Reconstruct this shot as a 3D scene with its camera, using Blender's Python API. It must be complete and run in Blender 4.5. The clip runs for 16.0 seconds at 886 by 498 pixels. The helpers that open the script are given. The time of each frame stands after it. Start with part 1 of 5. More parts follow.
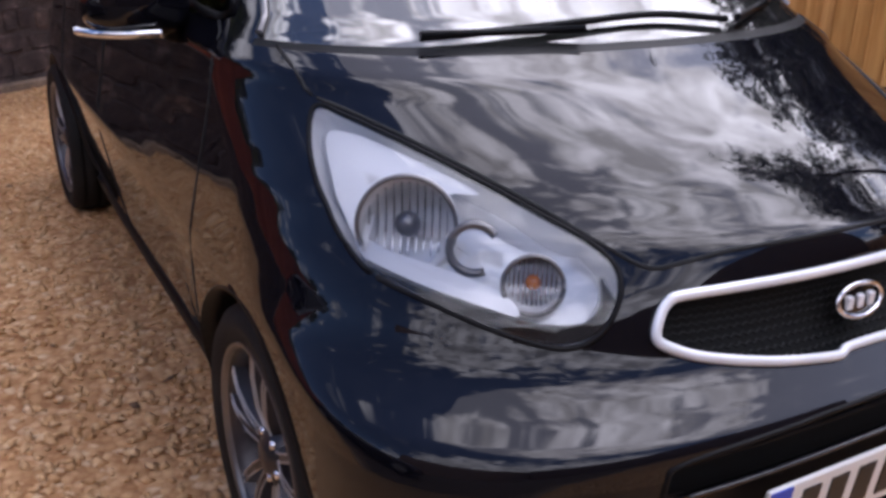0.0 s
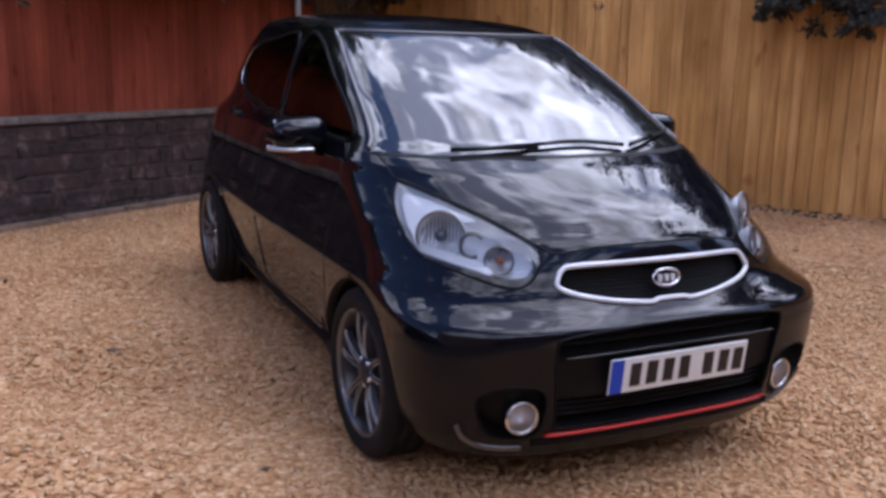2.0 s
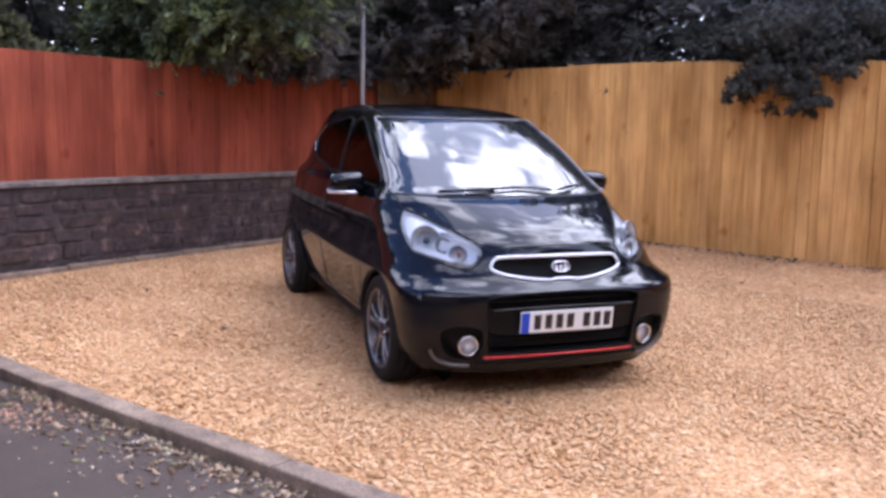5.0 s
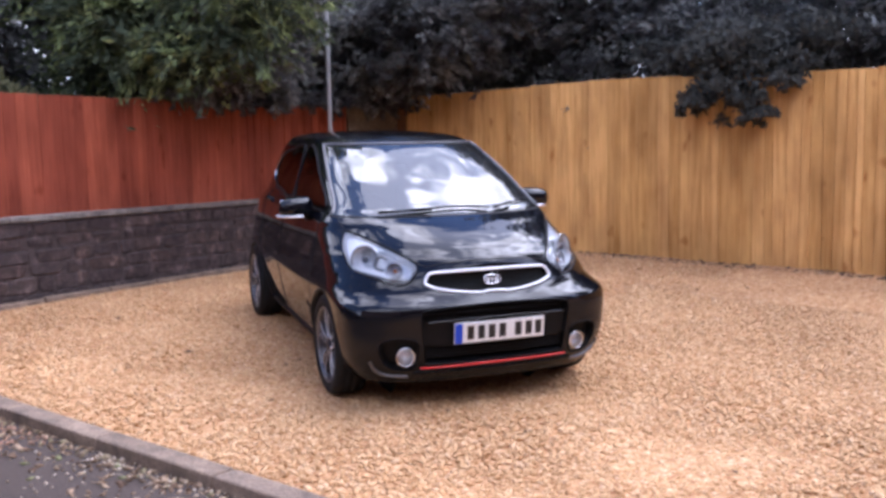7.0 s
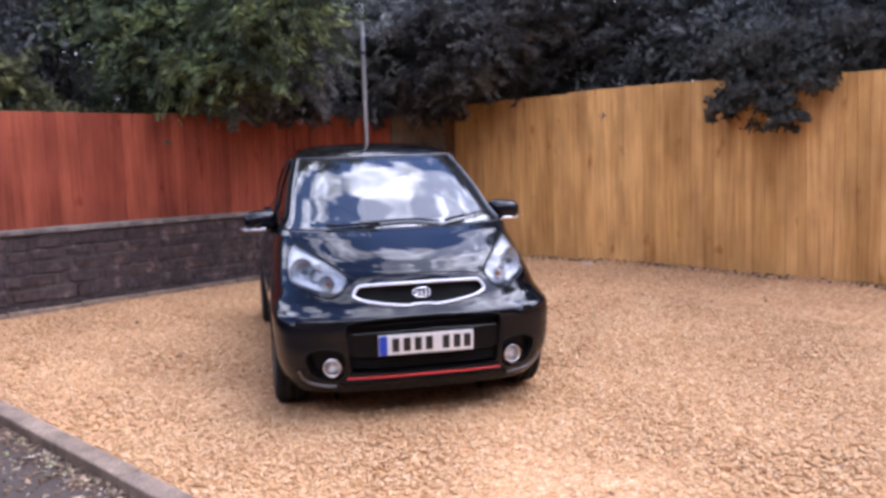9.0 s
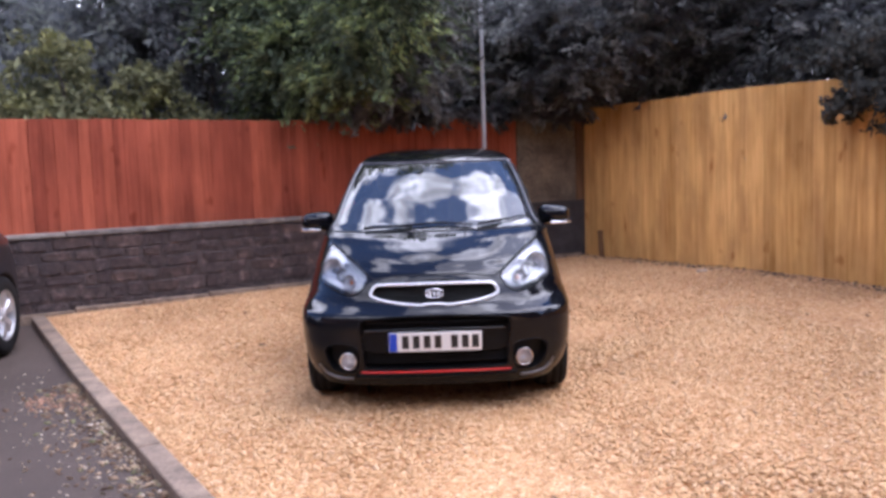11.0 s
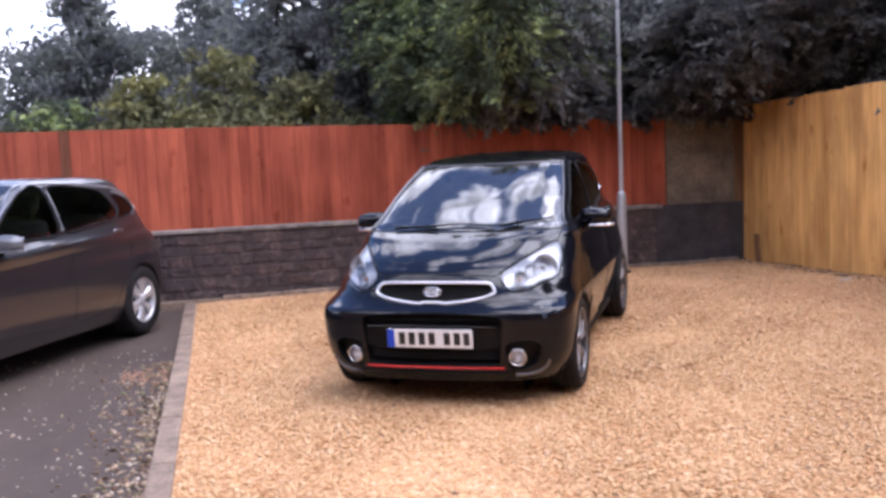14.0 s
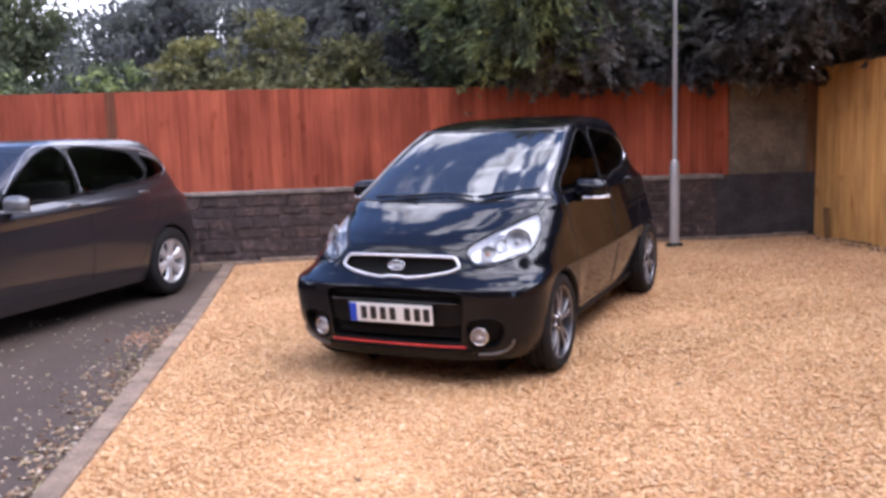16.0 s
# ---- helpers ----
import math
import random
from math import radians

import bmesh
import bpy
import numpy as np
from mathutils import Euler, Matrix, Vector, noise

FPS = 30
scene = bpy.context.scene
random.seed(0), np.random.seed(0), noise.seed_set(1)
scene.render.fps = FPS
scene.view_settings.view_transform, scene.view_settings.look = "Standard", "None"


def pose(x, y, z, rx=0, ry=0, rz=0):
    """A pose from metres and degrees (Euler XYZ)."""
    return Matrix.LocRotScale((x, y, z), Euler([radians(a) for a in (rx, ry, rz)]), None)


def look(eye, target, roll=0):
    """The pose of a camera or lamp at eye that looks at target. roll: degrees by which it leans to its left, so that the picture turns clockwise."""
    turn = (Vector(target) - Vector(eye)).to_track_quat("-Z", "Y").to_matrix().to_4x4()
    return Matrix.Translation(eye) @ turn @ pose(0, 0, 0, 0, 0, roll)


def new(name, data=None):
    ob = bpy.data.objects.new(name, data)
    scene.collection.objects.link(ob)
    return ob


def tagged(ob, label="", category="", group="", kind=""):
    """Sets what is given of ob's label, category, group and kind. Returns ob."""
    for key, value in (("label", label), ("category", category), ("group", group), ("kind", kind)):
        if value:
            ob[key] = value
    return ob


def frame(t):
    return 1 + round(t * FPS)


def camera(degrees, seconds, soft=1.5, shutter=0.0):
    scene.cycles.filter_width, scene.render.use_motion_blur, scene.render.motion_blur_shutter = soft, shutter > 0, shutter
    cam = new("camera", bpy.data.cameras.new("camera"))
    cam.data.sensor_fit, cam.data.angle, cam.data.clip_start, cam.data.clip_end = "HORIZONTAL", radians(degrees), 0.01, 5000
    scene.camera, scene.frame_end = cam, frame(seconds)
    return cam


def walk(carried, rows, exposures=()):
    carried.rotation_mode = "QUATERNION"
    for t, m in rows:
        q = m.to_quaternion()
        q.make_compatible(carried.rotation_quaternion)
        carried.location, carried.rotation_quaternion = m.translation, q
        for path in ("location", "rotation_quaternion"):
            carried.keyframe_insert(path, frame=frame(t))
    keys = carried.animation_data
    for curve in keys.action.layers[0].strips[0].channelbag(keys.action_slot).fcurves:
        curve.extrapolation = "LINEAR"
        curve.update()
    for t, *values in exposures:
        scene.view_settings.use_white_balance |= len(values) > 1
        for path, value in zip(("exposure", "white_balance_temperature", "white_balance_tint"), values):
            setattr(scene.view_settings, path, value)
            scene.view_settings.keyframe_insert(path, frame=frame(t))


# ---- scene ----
cam = camera(51.8, 16.0, 3.35)
PATH = [
    (0, (-1.167, -0.753, 1.264), (-0.297, 0.899, 0.547), 1.1),
    (0.5, (-1.366, -1.067, 1.319), (-0.441, 0.604, 0.724), 0.3),
    (1, (-1.491, -1.45, 1.298), (-0.651, 0.303, 0.826), 0.7),
    (1.5, (-1.595, -1.781, 1.333), (-0.784, -0.004, 0.903), 1.3),
    (2, (-1.742, -2.114, 1.354), (-0.94, -0.33, 0.938), 1.1),
    (2.5, (-1.799, -2.499, 1.384), (-1.046, -0.68, 1.025), 0.6),
    (3, (-1.899, -2.842, 1.396), (-1.198, -0.994, 1.09), 1.5),
    (3.5, (-2.019, -3.192, 1.412), (-1.287, -1.356, 1.108), 1.7),
    (4, (-2.052, -3.526, 1.387), (-1.384, -1.661, 1.11), 1.6),
    (6.3, (-2.105, -4.334, 1.421), (-1.438, -2.467, 1.158), -0.3),
    (6.5, (-2.018, -4.343, 1.411), (-1.357, -2.472, 1.164), -1.2),
    (7, (-1.838, -4.408, 1.416), (-1.186, -2.531, 1.192), -1.2),
    (7.5, (-1.536, -4.607, 1.423), (-0.986, -2.695, 1.215), -2.2),
    (8, (-1.29, -4.707, 1.43), (-0.746, -2.794, 1.219), -0.1),
    (8.5, (-1.014, -4.701, 1.415), (-0.551, -2.765, 1.226), -0.9),
    (9, (-0.809, -4.766, 1.457), (-0.433, -2.813, 1.246), -1.9),
    (9.2, (-0.722, -4.897, 1.477), (-0.393, -2.936, 1.263), -2.2),
    (11.3, (0.443, -5.093, 1.456), (0.317, -3.106, 1.267), -1.6),
    (11.5, (0.556, -5.129, 1.471), (0.401, -3.143, 1.291), -1.6),
    (12, (0.796, -5.1, 1.46), (0.522, -3.126, 1.298), -2.9),
    (12.5, (1.011, -5.081, 1.464), (0.689, -3.113, 1.308), -0.2),
    (13, (1.303, -5.1, 1.446), (0.853, -3.158, 1.292), -1.3),
    (13.5, (1.568, -5.022, 1.45), (0.996, -3.114, 1.271), -2.3),
    (14, (1.812, -4.924, 1.425), (1.159, -3.042, 1.249), -2.3),
    (14.5, (1.996, -4.827, 1.438), (1.302, -2.963, 1.226), -2.3),
    (15, (2.279, -4.722, 1.438), (1.451, -2.916, 1.206), -1.6),
    (15.5, (2.443, -4.563, 1.44), (1.549, -2.794, 1.17), -1.0),
    (16, (2.535, -4.353, 1.43), (1.641, -2.582, 1.18), -1.7),
]
walk(cam, [(t, look(eye, target, roll)) for t, eye, target, roll in PATH],
     [(0.0, -0.02, 5950, 22), (1.0, -0.26, 5500, 22), (2.5, -0.1, 5450, 22), (4.0, 0.48, 5500, 22), (7.0, 0.6, 5500, 22), (9.0, 0.62, 5520, 22), (12.5, 0.59, 5680, 22), (14.0, 0.61, 5700, 22), (16.0, 0.62, 5780, 22)])

# ---- sky and sun ----
SUN_WAY = Vector((0.56, 0.02, 0.83)).normalized()   # towards the sun
world = bpy.data.worlds.new("sky")
scene.world = world
world.use_nodes = True
wn, wl = world.node_tree.nodes, world.node_tree.links
wn.clear()
sky = wn.new("ShaderNodeTexSky")
sky.sky_type = "NISHITA"
sky.sun_disc = False
sky.sun_elevation = math.asin(SUN_WAY.z)
sky.sun_rotation = math.atan2(SUN_WAY.x, SUN_WAY.y)
sky.air_density, sky.dust_density, sky.ozone_density = 1.0, 0.4, 3.5
w_co = wn.new("ShaderNodeTexCoord")


def w_math(op, a, b, clamp=False):
    """One sum of the sky; a and b are sockets or numbers."""
    m = wn.new("ShaderNodeMath")
    m.operation, m.use_clamp = op, clamp
    for k, v in enumerate((a, b)):
        if isinstance(v, (int, float)):
            m.inputs[k].default_value = v
        else:
            wl.new(v, m.inputs[k])
    return m.outputs["Value"]


def w_range(src, lo, hi, to_lo=0.0, to_hi=1.0, soft=False):
    m = wn.new("ShaderNodeMapRange")
    m.interpolation_type = "SMOOTHSTEP" if soft else "LINEAR"
    for k, v in (("From Min", lo), ("From Max", hi), ("To Min", to_lo), ("To Max", to_hi)):
        m.inputs[k].default_value = v
    wl.new(src, m.inputs["Value"])
    return m.outputs["Result"]


def w_bank(way, lo, hi, to_hi=1.0):
    """A bank of cloud about one direction of the sky, fading from hi degrees to lo degrees off it."""
    m = wn.new("ShaderNodeVectorMath")
    m.operation = "DOT_PRODUCT"
    m.inputs[1].default_value = way
    wl.new(w_co.outputs["Generated"], m.inputs[0])
    return w_range(m.outputs["Value"], math.cos(radians(lo)), math.cos(radians(hi)), 0.0, to_hi, True)


def w_noise(scale, detail, distort):
    nz = wn.new("ShaderNodeTexNoise")
    for k, v in (("Scale", scale), ("Detail", detail), ("Roughness", 0.55), ("Distortion", distort)):
        nz.inputs[k].default_value = v
    wl.new(w_co.outputs["Generated"], nz.inputs["Vector"])
    return nz.outputs["Fac"]


def sky_way(az, el):
    az, el = radians(az), radians(el)
    return (math.sin(az) * math.cos(el), math.cos(az) * math.cos(el), math.sin(el))


w_sep = wn.new("ShaderNodeSeparateXYZ")
wl.new(w_co.outputs["Generated"], w_sep.inputs["Vector"])
# banks of broken cloud, most of them mirrored by the windscreen and the bonnet: azimuth, elevation, outer and inner
# reach
banks = w_range(w_sep.outputs["Z"], 0.42, 0.14)
# the last three are added to brighten the pine fence and the grey car
for az, el, lo, hi in ((12, 77, 13, 3), (-34, 57, 8, 0), (-8, 55.5, 7.5, 0), (13, 54, 10, 1), (70, 47, 34, 12), (130, 64, 29, 5), (185, 22, 40, 12), (-140, 36, 34, 12), (-10, 31, 22, 13), (-31, 30, 16, 8)):
    banks = w_math("MAXIMUM", banks, w_bank(sky_way(az, el), lo, hi))
puffs = w_noise(8.0, 8.0, 0.7)
density = w_math("ADD", w_math("MULTIPLY", banks, 0.62), w_math("MULTIPLY", w_math("SUBTRACT", puffs, 0.5), 2.1))
cover = w_range(density, 0.2, 0.58, 0.02, 1.0, True)
# cloud is brightest round the sun and greyer in its folds
glow = w_math("ADD", w_range(w_bank(SUN_WAY, 80, 20), 0.0, 1.0, 0.85, 1.3), w_bank(SUN_WAY, 36, 6, 0.6))
folds = w_range(w_noise(11.0, 6.0, 0.5), 0.36, 0.64, 0.42, 1.45)
w_cloud = wn.new("ShaderNodeMix")
w_cloud.data_type, w_cloud.blend_type = "RGBA", "MULTIPLY"
w_cloud.inputs[0].default_value = 1.0
w_cloud.inputs[6].default_value = (17.0, 17.0, 17.3, 1)
wl.new(w_math("MULTIPLY", glow, folds), w_cloud.inputs[7])
# the clear gaps are a deep blue
w_blue = wn.new("ShaderNodeMix")
w_blue.data_type, w_blue.blend_type = "RGBA", "MULTIPLY"
w_blue.inputs[0].default_value = 1.0
w_blue.inputs[7].default_value = (1.06, 1.12, 1.22, 1)
wl.new(sky.outputs["Color"], w_blue.inputs[6])
w_mix = wn.new("ShaderNodeMix")
w_mix.data_type = "RGBA"
wl.new(cover, w_mix.inputs[0])
wl.new(w_blue.outputs[2], w_mix.inputs[6])
wl.new(w_cloud.outputs[2], w_mix.inputs[7])
w_bg = wn.new("ShaderNodeBackground")
w_bg.inputs["Strength"].default_value = 0.15
w_out = wn.new("ShaderNodeOutputWorld")
wl.new(w_mix.outputs[2], w_bg.inputs["Color"])
wl.new(w_bg.outputs["Background"], w_out.inputs["Surface"])

sun = new("sun", bpy.data.lights.new("sun", "SUN"))
sun.data.energy = 1.5
sun.data.angle = radians(80.0)
sun.data.color = (1.0, 0.93, 0.83)
sun.matrix_world = look((0, 0, 20), Vector((0, 0, 20)) - SUN_WAY)


# ---- materials ----
def mat_new(name):
    m = bpy.data.materials.new(name)
    m.use_nodes = True
    nt = m.node_tree
    return m, nt.nodes, nt.links, nt.nodes["Principled BSDF"]


def noise_node(n, l, scale, detail=4.0, rough=0.55, co="Object", stretch=None):
    tc = n.new("ShaderNodeTexCoord")
    nz = n.new("ShaderNodeTexNoise")
    nz.inputs["Scale"].default_value = scale
    nz.inputs["Detail"].default_value = detail
    nz.inputs["Roughness"].default_value = rough
    if stretch:
        mp = n.new("ShaderNodeMapping")
        mp.inputs["Scale"].default_value = stretch
        l.new(tc.outputs[co], mp.inputs["Vector"])
        l.new(mp.outputs["Vector"], nz.inputs["Vector"])
    else:
        l.new(tc.outputs[co], nz.inputs["Vector"])
    return nz


def ramp_node(n, l, src, stops):
    r = n.new("ShaderNodeValToRGB")
    els = r.color_ramp.elements
    while len(els) < len(stops):
        els.new(0.5)
    for e, (p, c) in zip(els, stops):
        e.position, e.color = p, (*c, 1)
    l.new(src, r.inputs["Fac"])
    return r


def mul_node(n, l, a, b, fac=1.0, mode="MULTIPLY"):
    x = n.new("ShaderNodeMix")
    x.data_type, x.blend_type = "RGBA", mode
    x.inputs[0].default_value = fac
    l.new(a, x.inputs[6])
    l.new(b, x.inputs[7])
    return x.outputs[2]


def bump_node(n, l, src, bsdf, strength, dist):
    b = n.new("ShaderNodeBump")
    b.inputs["Strength"].default_value = strength
    b.inputs["Distance"].default_value = dist
    l.new(src, b.inputs["Height"])
    l.new(b.outputs["Normal"], bsdf.inputs["Normal"])
    return b


def plain(name, col, rough=0.5, metal=0.0, coat=0.0, grain=60.0, vary=0.25, bump=0.0, spec=None):
    """A surface of one material with fine grain and broad dirt."""
    m, n, l, b = mat_new(name)
    big = noise_node(n, l, grain * 0.06, 3)
    fine = noise_node(n, l, grain, 5)
    lo = tuple(c * (1 - vary) for c in col)
    hi = tuple(min(1, c * (1 + vary)) for c in col)
    r1 = ramp_node(n, l, big.outputs["Fac"], [(0.3, lo), (0.7, hi)])
    r2 = ramp_node(n, l, fine.outputs["Fac"], [(0.3, (1 - vary * 0.5,) * 3), (0.7, (1, 1, 1))])
    l.new(mul_node(n, l, r1.outputs["Color"], r2.outputs["Color"]), b.inputs["Base Color"])
    b.inputs["Roughness"].default_value = rough
    b.inputs["Metallic"].default_value = metal
    b.inputs["Coat Weight"].default_value = coat
    b.inputs["Coat Roughness"].default_value = 0.02
    if spec is not None:
        b.inputs["Specular IOR Level"].default_value = spec
    if bump:
        bump_node(n, l, fine.outputs["Fac"], b, bump, 0.004)
    return m


def car_paint(name, col, flake, rough=0.28, metal=0.0):
    m, n, l, b = mat_new(name)
    fl = noise_node(n, l, 900, 2)
    dust = noise_node(n, l, 7, 6)
    c = ramp_node(n, l, fl.outputs["Fac"], [(0.45, col), (0.75, flake)])
    l.new(c.outputs["Color"], b.inputs["Base Color"])
    r = ramp_node(n, l, dust.outputs["Fac"], [(0.35, (0.015,) * 3), (0.8, (0.06,) * 3)])
    l.new(r.outputs["Color"], b.inputs["Coat Roughness"])
    b.inputs["Roughness"].default_value = rough
    b.inputs["Metallic"].default_value = metal
    b.inputs["Specular IOR Level"].default_value = 0.0
    b.inputs["Coat Weight"].default_value = 1.0
    b.inputs["Coat IOR"].default_value = 1.46
    wob = noise_node(n, l, 3.5, 2)
    bp = n.new("ShaderNodeBump")
    bp.inputs["Strength"].default_value = 0.05
    bp.inputs["Distance"].default_value = 0.02
    l.new(wob.outputs["Fac"], bp.inputs["Height"])
    l.new(bp.outputs["Normal"], b.inputs["Coat Normal"])
    return m


def pane(name, tint, rough=0.0, ior=1.6, dust=0.0):
    """Glass sheet: see-through, with mirror gloss that grows at grazing angles."""
    m, n, l, b = mat_new(name)
    n.remove(b)
    tr, gl, mx, fr = (n.new("ShaderNode" + k) for k in ("BsdfTransparent", "BsdfGlossy", "MixShader", "Fresnel"))
    tr.inputs["Color"].default_value = (*tint, 1)
    gl.inputs["Roughness"].default_value = rough
    fr.inputs["IOR"].default_value = ior
    l.new(fr.outputs["Fac"], mx.inputs["Fac"])
    l.new(tr.outputs["BSDF"], mx.inputs[1])
    l.new(gl.outputs["BSDF"], mx.inputs[2])
    last = mx.outputs["Shader"]
    if dust:
        film, over = n.new("ShaderNodeBsdfDiffuse"), n.new("ShaderNodeMixShader")
        film.inputs["Color"].default_value = (0.5, 0.48, 0.46, 1)
        nz = noise_node(n, l, 5, 5, 0.6)
        amt = ramp_node(n, l, nz.outputs["Fac"], [(0.3, (dust * 0.5,) * 3), (0.7, (dust * 1.4,) * 3)])
        l.new(amt.outputs["Color"], over.inputs["Fac"])
        l.new(last, over.inputs[1])
        l.new(film.outputs["BSDF"], over.inputs[2])
        last = over.outputs["Shader"]
    l.new(last, n["Material Output"].inputs["Surface"])
    return m


def shift_co(n, l, nz, info):
    """Gives each board its own cut of the grain."""
    mp = nz.inputs["Vector"].links[0].from_node
    far = n.new("ShaderNodeMath")
    far.operation = "MULTIPLY"
    far.inputs[1].default_value = 37.0
    l.new(info.outputs["Random"], far.inputs[0])
    l.new(far.outputs["Value"], mp.inputs["Location"])


def board_material(name, lo, hi, streak):
    """Rough-sawn vertical boards; each board has its own tone."""
    m, n, l, b = mat_new(name)
    info = n.new("ShaderNodeObjectInfo")
    tone = ramp_node(n, l, info.outputs["Random"], [(0.0, lo), (0.55, tuple((p + q) / 2 for p, q in zip(lo, hi))), (1.0, hi)])
    gr = noise_node(n, l, 26, 6, 0.6, "Object", (1, 1, 0.05))
    shift_co(n, l, gr, info)
    st = ramp_node(n, l, gr.outputs["Fac"], [(0.3, streak), (0.62, (1, 1, 1))])
    mix = n.new("ShaderNodeTexNoise")
    geo = n.new("ShaderNodeNewGeometry")
    mp = n.new("ShaderNodeMapping")
    mp.inputs["Scale"].default_value = (3.2, 3.2, 1.3)
    l.new(geo.outputs["Position"], mp.inputs["Vector"])
    l.new(mp.outputs["Vector"], mix.inputs["Vector"])
    mix.inputs["Scale"].default_value, mix.inputs["Detail"].default_value = 1.0, 5.0
    bg = ramp_node(n, l, mix.outputs["Fac"], [(0.3, (0.66, 0.6, 0.56)), (0.62, (1.08, 1.06, 1.04))])
    kn = noise_node(n, l, 7, 1, 0.3, "Object", (1, 1, 0.55))
    shift_co(n, l, kn, info)
    kr = ramp_node(n, l, kn.outputs["Fac"], [(0.7, (1, 1, 1)), (0.78, (0.68, 0.55, 0.45))])
    c = mul_node(n, l, tone.outputs["Color"], st.outputs["Color"])
    c = mul_node(n, l, c, bg.outputs["Color"])
    c = mul_node(n, l, c, kr.outputs["Color"])
    l.new(c, b.inputs["Base Color"])
    b.inputs["Roughness"].default_value = 0.82
    b.inputs["Specular IOR Level"].default_value = 0.25
    bump_node(n, l, gr.outputs["Fac"], b, 0.6, 0.004)
    return m


def stone_material(name, stops, scale=9.0, lichen=False):
    m, n, l, b = mat_new(name)
    info = n.new("ShaderNodeObjectInfo")
    tone = ramp_node(n, l, info.outputs["Random"], stops)
    big = noise_node(n, l, scale, 6, 0.65)
    br = ramp_node(n, l, big.outputs["Fac"], [(0.3, (0.5, 0.48, 0.47)), (0.7, (1.25, 1.2, 1.12))])
    fine = noise_node(n, l, scale * 9, 6, 0.7)
    fr = ramp_node(n, l, fine.outputs["Fac"], [(0.35, (0.6, 0.6, 0.6)), (0.65, (1.1, 1.1, 1.1))])
    c = mul_node(n, l, tone.outputs["Color"], br.outputs["Color"])
    c = mul_node(n, l, c, fr.outputs["Color"])
    if lichen:
        # pale lichen and smeared mortar in blotches
        spot = noise_node(n, l, 9.0, 4, 0.6)
        sr = ramp_node(n, l, spot.outputs["Fac"], [(0.4, (0.82, 0.8, 0.8)), (0.56, (1, 1, 1)), (0.7, (2.3, 2.3, 2.2))])
        c = mul_node(n, l, c, sr.outputs["Color"])
    l.new(c, b.inputs["Base Color"])
    b.inputs["Roughness"].default_value = 0.9
    bump_node(n, l, fine.outputs["Fac"], b, 0.7, 0.01)
    return m


def island_material(name, stops, rough=0.8, trans=0.0, spec=0.3, bump=0.0, sprays=None):
    """Many small loose pieces in one mesh, each with its own tone."""
    m, n, l, b = mat_new(name)
    geo = n.new("ShaderNodeNewGeometry")
    tone = ramp_node(n, l, geo.outputs["Random Per Island"], stops)
    col = tone.outputs["Color"]
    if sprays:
        # lit clumps and the dark gaps between them are put into the leaf colour
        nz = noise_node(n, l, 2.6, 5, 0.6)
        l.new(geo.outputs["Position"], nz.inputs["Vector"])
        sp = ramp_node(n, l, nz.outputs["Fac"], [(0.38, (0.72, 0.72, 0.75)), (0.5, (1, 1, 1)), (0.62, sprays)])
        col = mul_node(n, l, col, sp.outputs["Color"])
    l.new(col, b.inputs["Base Color"])
    b.inputs["Roughness"].default_value = rough
    b.inputs["Specular IOR Level"].default_value = spec
    if bump:
        nz = noise_node(n, l, 120, 4)
        bump_node(n, l, nz.outputs["Fac"], b, bump, 0.003)
    if trans:
        tl, mx = n.new("ShaderNodeBsdfTranslucent"), n.new("ShaderNodeMixShader")
        mx.inputs["Fac"].default_value = trans
        l.new(col, tl.inputs["Color"])
        l.new(b.outputs["BSDF"], mx.inputs[1])
        l.new(tl.outputs["BSDF"], mx.inputs[2])
        l.new(mx.outputs["Shader"], n["Material Output"].inputs["Surface"])
    return m


def gravel_material():
    m, n, l, b = mat_new("gravel")
    tc = n.new("ShaderNodeTexCoord")
    cols = []
    for sc in (42.0, 75.0):
        v = n.new("ShaderNodeTexVoronoi")
        v.inputs["Scale"].default_value = sc
        l.new(tc.outputs["Object"], v.inputs["Vector"])
        cols.append(v)
    sep = n.new("ShaderNodeSeparateColor")
    l.new(cols[0].outputs["Color"], sep.inputs["Color"])
    tone = ramp_node(n, l, sep.outputs["Red"], [(0.0, (0.42, 0.22, 0.1)), (0.3, (0.56, 0.33, 0.16)), (0.6, (0.64, 0.4, 0.205)), (0.85, (0.7, 0.455, 0.25)), (1.0, (0.76, 0.57, 0.37))])
    edge = ramp_node(n, l, cols[0].outputs["Distance"], [(0.35, (1, 1, 1)), (0.75, (0.76, 0.67, 0.6))])
    big = noise_node(n, l, 0.9, 5, 0.6)
    br = ramp_node(n, l, big.outputs["Fac"], [(0.32, (0.8, 0.74, 0.7)), (0.65, (1.08, 1.05, 1.0))])
    c = mul_node(n, l, tone.outputs["Color"], edge.outputs["Color"])
    c = mul_node(n, l, c, br.outputs["Color"])
    l.new(c, b.inputs["Base Color"])
    b.inputs["Roughness"].default_value = 0.85
    b.inputs["Specular IOR Level"].default_value = 0.25
    inv = n.new("ShaderNodeMath")
    inv.operation = "SUBTRACT"
    inv.inputs[0].default_value = 1.0
    l.new(cols[0].outputs["Distance"], inv.inputs[1])
    bump_node(n, l, inv.outputs["Value"], b, 0.55, 0.01)
    return m


